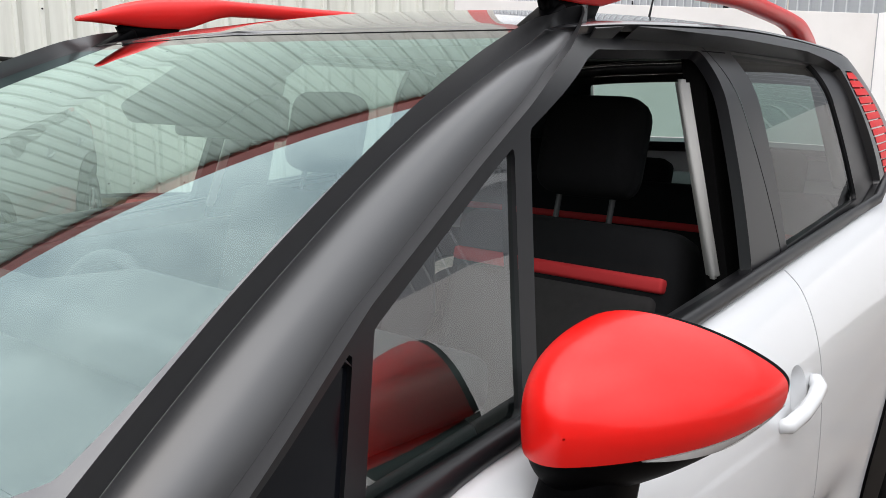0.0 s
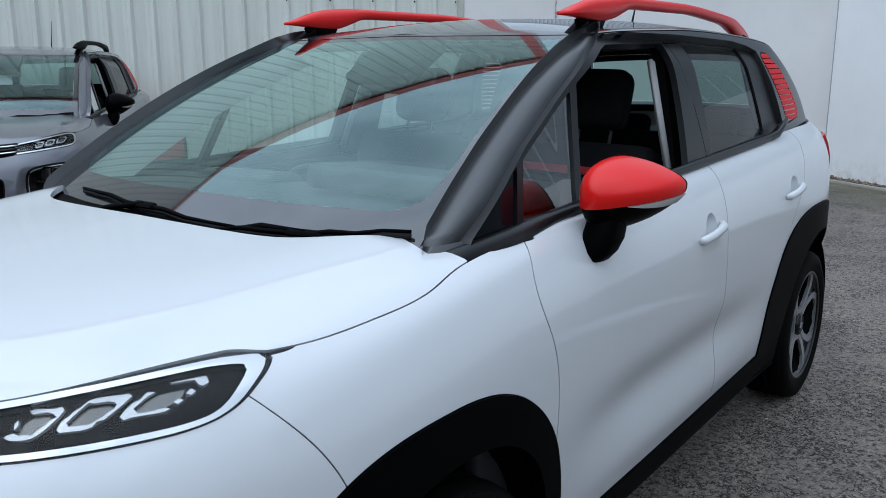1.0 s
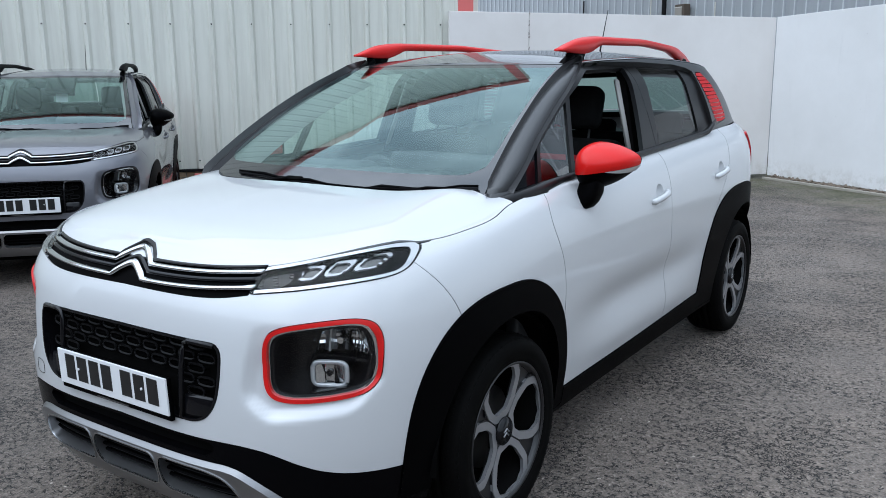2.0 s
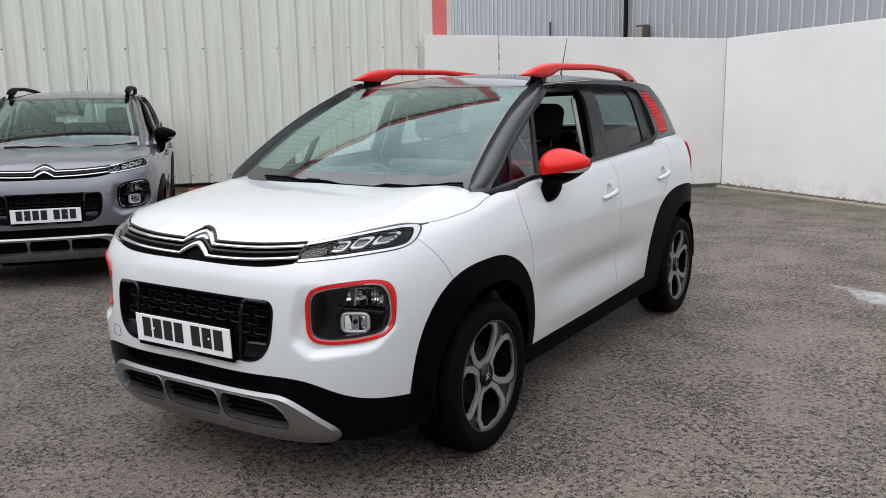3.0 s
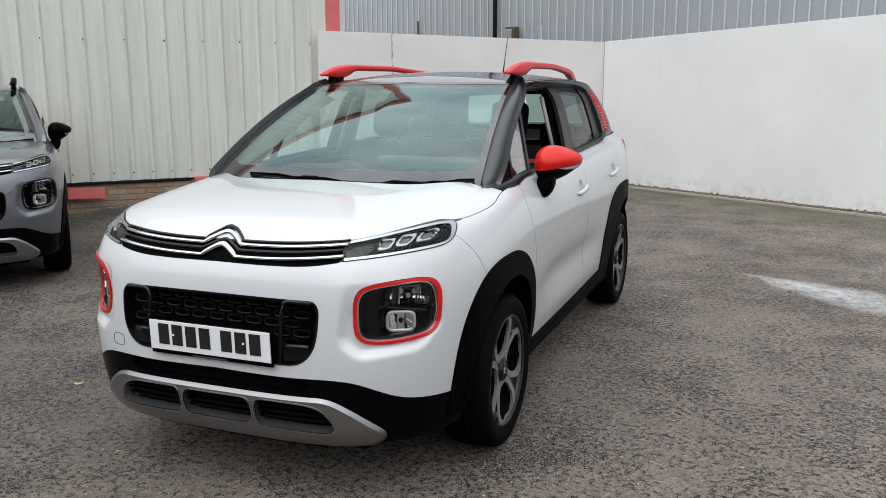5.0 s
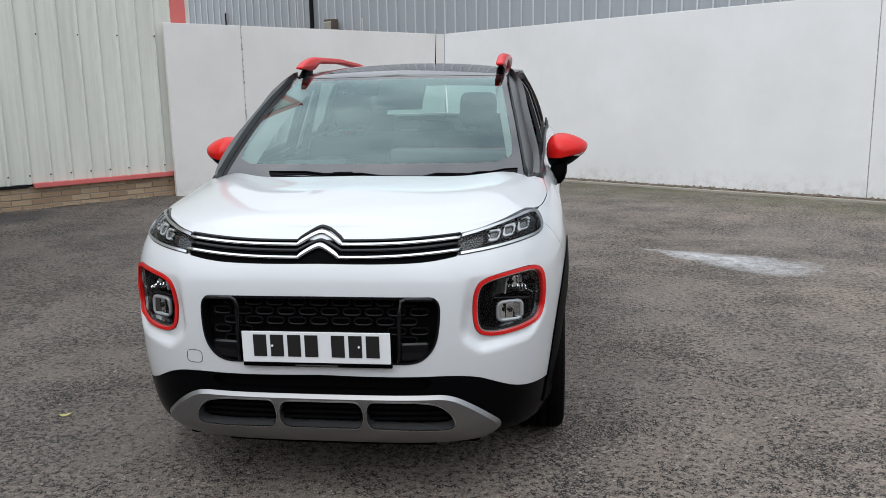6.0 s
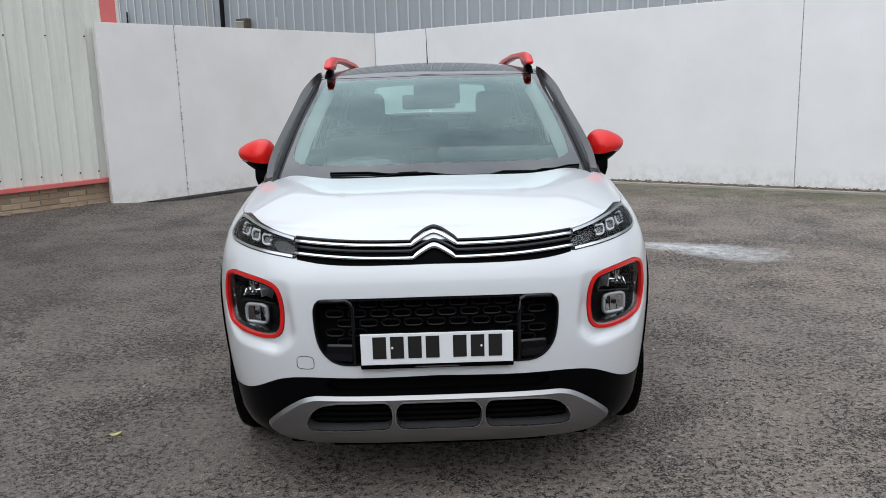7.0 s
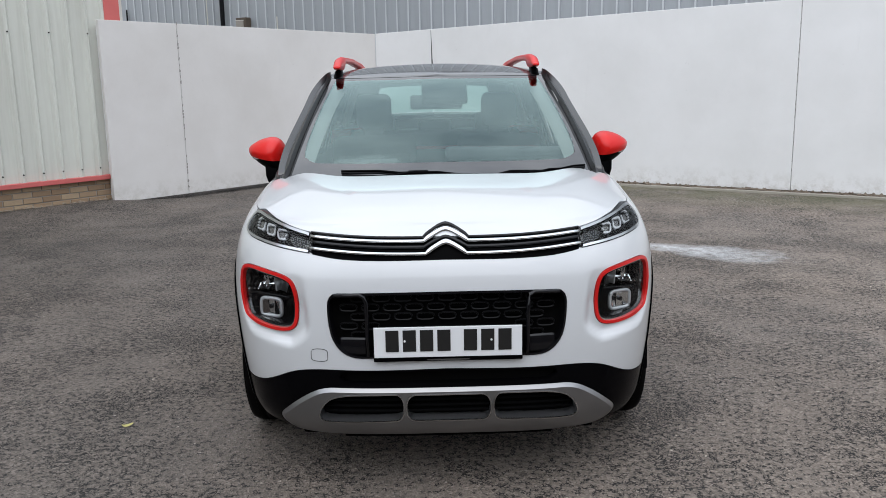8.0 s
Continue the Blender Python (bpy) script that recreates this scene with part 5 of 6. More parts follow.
def eased(xs, ys):
    """Piecewise slopes, softened, with no overshoot."""
    grid = np.linspace(xs[0], xs[-1], 200)
    v = np.interp(grid, xs, ys)
    pad = np.concatenate([np.full(6, v[0]), v, np.full(6, v[-1])])
    v = np.convolve(pad, np.ones(13) / 13, "valid")
    return lambda t: np.interp(t, grid, v)


rail_top = eased([0.88, 0.95, 1.05, 1.2, 1.8, 2.3, 2.55, 2.69], [1.584, 1.614, 1.638, 1.650, 1.652, 1.628, 1.588, 1.550])
rail_low = eased([0.88, 0.95, 1.04, 1.16, 1.24, 1.8, 2.2, 2.36, 2.55, 2.69], [1.580, 1.578, 1.568, 1.572, 1.612, 1.618, 1.596, 1.560, 1.540, 1.534])
rail_x = spline([0.88, 1.05, 1.3, 1.8, 2.4, 2.69], [0.522, 0.526, 0.527, 0.525, 0.495, 0.458])


def build_rail(root, sd, mat):
    """Roof rail: a blade that overhangs its black front foot, runs low along the roof and sinks into it behind."""
    ys = np.concatenate([np.linspace(0.88, 1.3, 26), np.linspace(1.3, 2.2, 18)[1:], np.linspace(2.2, 2.69, 16)[1:]])
    V, F = [], []
    for y in ys:
        x, hi, lo = float(rail_x(y)), float(rail_top(y)), float(rail_low(y))
        wide = float(np.interp(y, [0.88, 0.93, 1.1, 2.3, 2.69], [0.016, 0.022, 0.026, 0.024, 0.010]))
        mid, h = (hi + lo) / 2, (hi - lo) / 2
        for dx, dz in ((-1, 0.1), (-0.8, 0.72), (0, 1.0), (0.8, 0.72), (1, 0.1), (0.85, -0.85), (0, -1), (-0.85, -0.85)):
            V.append((sd * (x + dx * wide), y, mid + dz * h))
    n = 8
    for i in range(len(ys) - 1):
        for k in range(n):
            F.append((i * n + k, i * n + (k + 1) % n, (i + 1) * n + (k + 1) % n, (i + 1) * n + k))
    F += [tuple(range(n))[::-1], tuple(range((len(ys) - 1) * n, len(ys) * n))]
    rail = from_faces("roof_rail", V, F, mat, root, "glossy red roof rail on black feet")
    bm = bmesh.new()
    bm.from_mesh(rail.data)
    bmesh.ops.recalc_face_normals(bm, faces=bm.faces)
    bm.to_mesh(rail.data)
    bm.free()
    foot = bmesh.new()
    bmesh.ops.create_cube(foot, size=1)
    for v in foot.verts:
        up = v.co.z > 0
        back = v.co.y > 0
        v.co = (sd * (0.524 + (0.013 if (v.co.x > 0) else -0.013)), (1.13 if up else 1.10) if back else (0.965 if up else 0.985), (1.580 if back else 1.578) if up else 1.540)
    bmesh.ops.recalc_face_normals(foot, faces=foot.faces)
    bmesh.ops.bevel(foot, geom=foot.edges[:], offset=0.006, segments=2, affect="EDGES")
    part("foot", foot, PLASTIC, rail, "black rail foot", True)
    part("foot_tip", box_bm(0.044, 0.11, 0.022, pose(sd * 0.524, 0.955, 1.536, 27, 0, 0), 0.008, 2), PLASTIC, rail, "", True)
    part("rear_foot", box_bm(0.022, 0.16, 0.04, pose(sd * 0.495, 2.44, 1.552, -8, 0, 0), 0.008, 2), PLASTIC, rail, "", True)


def build_mirror(root, sd, cap_mat):
    """Door mirror: a dome swept back from a blunt inner end to a pointed outer tip, on a black stem."""
    n, m = 26, 72
    V, F = [], []
    for i in range(n + 1):
        th = max(i / n, 0.004) * math.pi / 2
        rho, deep = math.sin(th) ** (2 / 2.15), math.cos(th) ** (2 / 2.5)
        for j in range(m):
            a = j * math.tau / m
            c, q = math.cos(a), math.sin(a)
            c, q = math.copysign(abs(c) ** 0.86, c), math.copysign(abs(q) ** (0.86 if q > 0 else 0.74), q)
            x = 0.876 + 0.099 * c
            t = (c + 1) / 2
            h = 0.086 - 0.055 * t**1.35
            z = 1.166 + 0.016 * t + h * q * (1.02 if q > 0 else 1.36)
            y = 0.622 + 0.080 * t**1.2
            mid = np.array((0.852, 0.645, 1.166))
            p = mid + (np.array((x, y, z)) - mid) * rho
            # the nose of the shell lies near its inner end
            p[1] = y * rho + 0.640 * (1 - rho) - 0.150 * deep
            V.append((p[0], p[1], p[2], 0, i / n))
    for i in range(n):
        for j in range(m):
            F.append((i * m + j, i * m + (j + 1) % m, (i + 1) * m + (j + 1) % m, (i + 1) * m + j)[::-1])
    sh = Skin(np.array(V), F)
    line = lambda V: V[:, 2] - (1.138 + 0.12 * (V[:, 0] - 0.80) + 0.06 * (V[:, 1] - 0.6))
    low, cap = sh.gap(line, 0.0008)
    clear, low = low.split(both_of(lambda V: line(V) * -1 - 0.020 * np.clip((V[:, 0] - 0.900) / 0.05, 0, 1), lambda V: 0.900 - V[:, 0]))
    edge, cap = cap.split(lambda V: 0.965 - V[:, 4])
    ob = cap.add("door_mirror", cap_mat, root, "glossy red door mirror", sd, 0.003, 0.008)
    edge.add("rim", PLASTIC, ob, "black rim", sd, 0.0, 0.012)
    low.add("lower_shell", PLASTIC, ob, "black lower shell", sd)
    clear.add("indicator", LENS_SOLID, ob, "clear indicator lens", sd, 0.003, 0.008)
    ring = [V[n * m + j] for j in range(m)]
    verts = [(sd * (0.876 + (v[0] - 0.876) * 0.97), v[1] - 0.006, 1.17 + (v[2] - 1.17) * 0.95) for v in ring]
    from_faces("mirror_glass", verts, [tuple(range(m)) if sd < 0 else tuple(range(m))[::-1]], MIRROR, ob, smooth=False)
    bm, loops = bmesh.new(), []
    for x, y, z, a, b in ((0.840, 0.580, 1.135, 0.038, 0.046), (0.838, 0.574, 1.100, 0.040, 0.050), (0.834, 0.564, 1.060, 0.042, 0.053), (0.828, 0.556, 1.030, 0.038, 0.047), (0.822, 0.553, 1.010, 0.028, 0.034), (0.818, 0.553, 1.002, 0.012, 0.016)):
        ring = []
        for k in range(24):
            c, q = math.cos(k * math.tau / 24), math.sin(k * math.tau / 24)
            ring.append(bm.verts.new((sd * (x + a * math.copysign(abs(c) ** 0.6, c)), y + b * math.copysign(abs(q) ** 0.6, q), z)))
        loops.append(ring)
    for r0, r1 in zip(loops, loops[1:]):
        for k in range(24):
            bm.faces.new((r0[k], r0[(k + 1) % 24], r1[(k + 1) % 24], r1[k]))
    bm.faces.new(loops[-1])
    bmesh.ops.recalc_face_normals(bm, faces=bm.faces)
    part("stem", bm, PLASTIC, ob, "black mirror stem", True)


LENS_SOLID = material("clear_indicator_plastic", (0.62, 0.63, 0.64), 0.12, 0.2, 0.6)
LAMP_RING = material("red_lamp_ring", (0.52, 0.008, 0.007), 0.32, 0, 0.15, 0.3)


def build_wheel():
    """One wheel about the origin, its face towards +x: tyre, rim, spokes cut from a disc, hub and brake."""
    hub = new("wheel")
    prof = [(-0.10, 0.225), (-0.107, 0.25), (-0.108, 0.285), (-0.098, 0.312), (-0.08, 0.3225), (-0.052, 0.325)]
    for a in (-0.042, -0.004, 0.036):
        prof += [(a - 0.004, 0.3255), (a - 0.003, 0.318), (a + 0.004, 0.318), (a + 0.005, 0.3255)]
    prof += [(0.052, 0.325), (0.08, 0.3225), (0.098, 0.312), (0.1075, 0.288), (0.1085, 0.268), (0.106, 0.264), (0.106, 0.254), (0.102, 0.243), (0.097, 0.236)]
    tyre = part("tyre", lathe_bm(prof, 96), RUBBER, hub, "black tyre with moulded sidewall", True)
    part("barrel", lathe_bm([(-0.098, 0.222), (-0.09, 0.205), (-0.03, 0.185), (0.03, 0.195), (0.08, 0.222)], 72), DARK, hub, "black wheel barrel", True)
    part("rim", lathe_bm([(0.08, 0.222), (0.094, 0.236), (0.100, 0.237), (0.1015, 0.232), (0.096, 0.227)], 72), ALLOY_DARK, hub, "dark alloy rim lip", True)
    # spoke disc
    nr, na = 26, 240
    rows = []
    for i in range(nr + 1):
        r = 0.045 + (0.233 - 0.045) * i / nr
        dish = 0.090 - 0.020 * (1 - r / 0.233) ** 1.5 - 0.006 * math.sin(math.pi * r / 0.233)
        rows.append([(dish, r * math.cos(a), r * math.sin(a), r, a) for a in np.linspace(0, math.tau, na + 1)])
    sk = grid_skin(rows)
    x = sk.V[:, 0].copy()

    def petal(V):
        a = (V[:, 4] - 0.31 + math.tau / 8) % (math.tau / 4) - math.tau / 8
        u, v = V[:, 3] * np.cos(a), V[:, 3] * np.sin(a)
        return poly_sd(u, v, [(0.070, -0.030), (0.10, -0.060), (0.16, -0.089), (0.203, -0.078), (0.219, -0.04), (0.219, 0.04), (0.203, 0.078), (0.16, 0.089), (0.10, 0.060), (0.070, 0.030)], 0.02)

    def notch(V):
        a = (V[:, 4] - 0.31) % (math.tau / 4) - math.tau / 8
        u, v = V[:, 3] * np.cos(a), V[:, 3] * np.sin(a)
        return np.maximum(np.abs(v) - 0.0028 - np.clip((u - 0.145) * 0.6, 0, 1), 0.06 - u)

    hole, body = sk.split(petal)
    groove, body = body.split(notch)
    body, outer = body.split(lambda V: np.maximum(V[:, 3] - 0.2295, petal(V) - 0.027))
    body.add("spoke_face", ALLOY, hub, "machined grey spoke faces", off=0.0, lip=0.012)
    outer.add("spoke_dark", ALLOY_DARK, hub, "black painted spoke recess", off=-0.003, lip=0.03)
    for q in range(4):
        one, groove = groove.split(lambda V: np.cos(V[:, 4] - 0.31 - math.tau / 8 - q * math.tau / 4) * -1 + 0.7)
        one.add("spoke_groove", ALLOY_DARK, hub, "", off=-0.010, lip=0.02)
    part("centre_cap", cyl_bm(0.048, 0.02, pose(0.074, 0, 0, 0, 90), 32, bevel=0.004), GLOSS_BLACK, hub, "black centre cap", True)
    for zz in (-0.004, 0.010):
        part("chevron", tube_bm([(0.086, -0.016, -0.012 + zz), (0.086, 0, 0.0 + zz), (0.086, 0.016, -0.012 + zz)], 0.0026, 5), ALLOY, hub)
    part("brake_disc", cyl_bm(0.14, 0.02, pose(0.0, 0, 0, 0, 90), 48, bevel=0.003), DISC, hub, "steel brake disc", True)
    part("barrel_back", cyl_bm(0.19, 0.01, pose(-0.06, 0, 0, 0, 90), 48), DARK, hub)
    return hub


def tread_blocks():
    V, F = [], []
    for k in range(80):
        a = k * math.tau / 80
        for s in (-1, 1):
            i = len(V)
            for x, r, da in ((0.060, 0.3262, -0.022), (0.060, 0.3262, 0.022), (0.099, 0.3125, 0.022), (0.099, 0.3125, -0.022)):
                V.append((s * x, r * math.cos(a + da), r * math.sin(a + da)))
            for x, r, da in ((0.060, 0.318, -0.026), (0.060, 0.318, 0.026), (0.097, 0.305, 0.026), (0.097, 0.305, -0.026)):
                V.append((s * x, r * math.cos(a + da), r * math.sin(a + da)))
            for f in ((0, 1, 2, 3), (0, 4, 5, 1), (1, 5, 6, 2), (2, 6, 7, 3), (3, 7, 4, 0)):
                F.append(tuple(i + q for q in f))
    return V, F


HANDLES = {"f": (1.255, 0.962), "r": (2.115, 0.985)}


def side_x(y, z):
    zt = float(belt_z(y))
    return float(half_width(y)) - float(shoulder(zt - z)) - float(flank(z))


def cup_sd(V):
    return np.minimum.reduce([np.hypot((V[:, 1] - y - 0.012) / 1.05, V[:, 2] - z - 0.014) - 0.042 for y, z in HANDLES.values()])


def build_handle(door, sd, y, z):
    """A pull handle across a round cup pressed into the door."""
    V, F = [], []
    n, m = 7, 28
    for i in range(n + 1):
        k = i / n
        for j in range(m):
            a = j * math.tau / m
            yy, zz = y + 0.012 + 0.0445 * k * math.cos(a), z + 0.014 + 0.0425 * k * math.sin(a)
            V.append((sd * (side_x(yy, zz) - 0.026 * (1 - k**2.5) + 0.0003), yy, zz))
    for i in range(n):
        for j in range(m):
            f = (i * m + j, i * m + (j + 1) % m, (i + 1) * m + (j + 1) % m, (i + 1) * m + j)
            F.append(f[::-1] if sd > 0 else f)
    from_faces("handle_cup", V, F, PAINT_NOW, door)
    x = side_x(y, z)
    pts = [(sd * (x - 0.002), y - 0.090, z - 0.012), (sd * (x + 0.011), y - 0.078, z - 0.010), (sd * (x + 0.019), y - 0.03, z - 0.003), (sd * (x + 0.020), y + 0.02, z + 0.004), (sd * (x + 0.017), y + 0.062, z + 0.010), (sd * (x + 0.008), y + 0.082, z + 0.013), (sd * (x - 0.004), y + 0.088, z + 0.014)]
    h = part("door_handle", tube_bm(pts, [0.009, 0.0125, 0.0125, 0.0125, 0.014, 0.014, 0.011], 10, 1.1), PAINT_NOW, door, "body-coloured door handle", True)


PAINT_NOW = WHITE


def build_wipers(root):
    V = upper_skin().V
    V = V[(V[:, 3] < 3) & (V[:, 4] < 0.5)]

    def on_glass(x, y, lift):
        k = np.argmin((V[:, 0] - abs(x)) ** 2 + (V[:, 1] - y) ** 2)
        return (x, y, float(V[k, 2]) + lift)

    for ends in (((0.20, -0.035), (0.650, 0.078)), ((-0.44, 0.030), (0.24, -0.028))):
        (x0, y0), (x1, y1) = ends
        run = [(x0 + (x1 - x0) * t, y0 + (y1 - y0) * t - 0.018 * math.sin(math.pi * t)) for t in np.linspace(0, 1, 9)]
        w = part("wiper", tube_bm([on_glass(x, y, 0.017) for x, y in run], [0.004, 0.005, 0.006, 0.006, 0.006, 0.006, 0.005, 0.004, 0.004], 8), PLASTIC, root, "black windscreen wiper", True)
        part("blade", tube_bm([on_glass(x, y, 0.009) for x, y in run], 0.004, 6, 1.6), SEAL, w)
        x, y = run[4]
        part("cap", box_bm(0.09, 0.022, 0.012, pose(*on_glass(x, y, 0.020), 20, 0, math.degrees(math.atan2(y1 - y0, x1 - x0))), 0.008), PLASTIC, w, "", True)
        arm = [on_glass(x, y, 0.022), on_glass(x - 0.12, y - 0.012, 0.014), on_glass(x - 0.24, y - 0.030, -0.004)]
        part("arm", tube_bm(arm, [0.006, 0.008, 0.009], 8), PLASTIC, w, "", True)


def soft_box(sx, sy, sz, m, bevel=0.04, seg=4):
    return box_bm(sx, sy, sz, m, bevel, seg)


def build_seat(root, x, y):
    """Front seat: cushion, back with a red band, head restraint on posts."""
    back = pose(x, y, 0.885, -16)
    s = part("front_seat", soft_box(0.50, 0.15, 0.62, back, 0.06), FABRIC, root, "dark front seat with a red band", True)
    part("cushion", soft_box(0.52, 0.52, 0.16, pose(x, y - 0.33, 0.5, 6), 0.05), FABRIC, s, "", True)
    part("centre_panel", soft_box(0.44, 0.05, 0.46, back @ pose(0, -0.058, -0.045), 0.02), FABRIC_GREY, s, "grey fabric centre panel", True)
    if x > 0:
        part("red_band", box_bm(0.46, 0.168, 0.028, back @ pose(0, 0, 0.205), 0.008), FABRIC_RED, s, "red band across the backrest", True)
    part("head_restraint", soft_box(0.215, 0.11, 0.205, back @ pose(0, 0.005, 0.462), 0.055, 6), FABRIC, s, "dark head restraint", True)
    for dx in (-0.06, 0.06):
        part("post", cyl_bm(0.006, 0.16, back @ pose(dx, 0.01, 0.35), 10), DASH, s)


def build_cabin(root):
    tub = part("cabin_floor", box_bm(1.40, 2.9, 0.06, pose(0, 1.55, 0.32)), DARK, root, "dark cabin floor")
    for sd in (1, -1):
        part("door_lining", soft_box(0.05, 2.1, 0.62, pose(sd * 0.715, 1.25, 0.78), 0.02), DASH, tub, "", True)
        bm = bmesh.new()
        bmesh.ops.create_cube(bm, size=1)
        for v in bm.verts:
            up, back, out = v.co.z > 0, v.co.y > 0, v.co.x > 0
            v.co = (sd * ((0.586 if up else 0.694) - (0.0 if out else 0.02)), ((1.430 if back else 1.352) if up else (1.385 if back else 1.292)), 1.465 if up else 1.13)
        bmesh.ops.recalc_face_normals(bm, faces=bm.faces)
        bmesh.ops.bevel(bm, geom=bm.edges[:], offset=0.006, segments=2, affect="EDGES")
        part("pillar_lining", bm, TRIM_GREY, tub, "pale grey pillar lining", True)
        core = bmesh.new()
        bmesh.ops.create_cube(core, size=1)
        for v in core.verts:
            up, back, out = v.co.z > 0, v.co.y > 0, v.co.x > 0
            v.co = (sd * ((0.602 if up else 0.715) - (0.0 if out else 0.04)), ((1.50 if back else 1.385) if up else (1.48 if back else 1.305)), 1.515 if up else 1.10)
        bmesh.ops.recalc_face_normals(core, faces=core.faces)
        part("centre_pillar", core, DARK, tub, "dark centre pillar")
        part("rear_lining", soft_box(0.03, 0.36, 0.30, pose(sd * 0.60, 2.50, 1.33, 0, -18 * sd, 0), 0.012), TRIM_GREY, tub, "", True)
    part("headlining", soft_box(1.02, 1.45, 0.02, pose(0, 1.82, 1.540), 0.008), TRIM_GREY, tub, "pale headlining", True)
    part("parcel_shelf", soft_box(1.2, 0.4, 0.03, pose(0, 2.78, 1.12), 0.01), DASH, tub)
    part("bulkhead", box_bm(1.4, 0.04, 0.75, pose(0, 0.28, 0.66)), DARK, tub)
    part("tail_panel", box_bm(1.3, 0.04, 0.75, pose(0, 3.02, 0.75)), DARK, tub)
    # dashboard
    bm = joined(soft_box(1.38, 0.44, 0.10, pose(0, 0.40, 1.062, -3), 0.04), soft_box(1.36, 0.16, 0.32, pose(0, 0.60, 0.86, -8), 0.05), soft_box(0.34, 0.16, 0.10, pose(-0.36, 0.54, 1.075, -6), 0.04), soft_box(0.66, 0.24, 0.07, pose(0.36, 0.51, 1.142, -4), 0.03))
    d = part("dashboard", bm, DASH, root, "dark grey dashboard", True)
    part("screen", soft_box(0.2, 0.02, 0.12, pose(0, 0.505, 1.0, -12), 0.006), GLOSS_BLACK, d)
    wheel = part("steering_wheel", tube_bm([(-0.36 + 0.185 * math.cos(a), 0.76 + 0.06 * math.sin(a), 0.93 + 0.175 * math.sin(a)) for a in np.linspace(0, math.tau, 36, endpoint=False)], 0.016, 8, closed=True), DASH, root, "dark steering wheel", True)
    part("boss", soft_box(0.14, 0.05, 0.12, pose(-0.36, 0.74, 0.92, -18), 0.03), DASH, wheel, "", True)
    part("spokes", soft_box(0.34, 0.03, 0.035, pose(-0.36, 0.752, 0.93, -18), 0.01), DASH, wheel, "", True)
    for x in (0.36, -0.36):
        build_seat(root, x * 1.03, 1.31)
    rb = part("rear_bench", soft_box(1.22, 0.14, 0.62, pose(0, 2.35, 0.85, -18), 0.05), FABRIC, root, "dark rear bench with a red band", True)
    part("red_band", box_bm(1.16, 0.152, 0.024, pose(0, 2.35, 0.85, -18) @ pose(0, 0, 0.17), 0.008), FABRIC_RED, rb, "", True)
    part("cushion", soft_box(1.22, 0.5, 0.15, pose(0, 2.05, 0.52, 5), 0.05), FABRIC, rb, "", True)
    for x in (-0.40, 0.40, 0.0):
        part("head_restraint", soft_box(0.24, 0.09, 0.15 if x else 0.10, pose(x, 2.46, 1.19 if x else 1.165, -18), 0.035), FABRIC, rb, "", True)
    pod = part("mirror_pod", soft_box(0.23, 0.21, 0.04, pose(0.035, 0.775, 1.446, 29), 0.016), DARK, root, "black sensor pod behind the windscreen", True)
    part("rear_view_mirror", soft_box(0.27, 0.03, 0.075, pose(-0.005, 0.84, 1.39, -8), 0.014), DASH, pod, "dark rear-view mirror", True)
    part("sensor_window", box_bm(0.06, 0.004, 0.018, pose(0.055, 0.695, 1.402, -60), 0.003), ALLOY, pod)


WHEEL_TURN = (-8, -20, 30, 60)


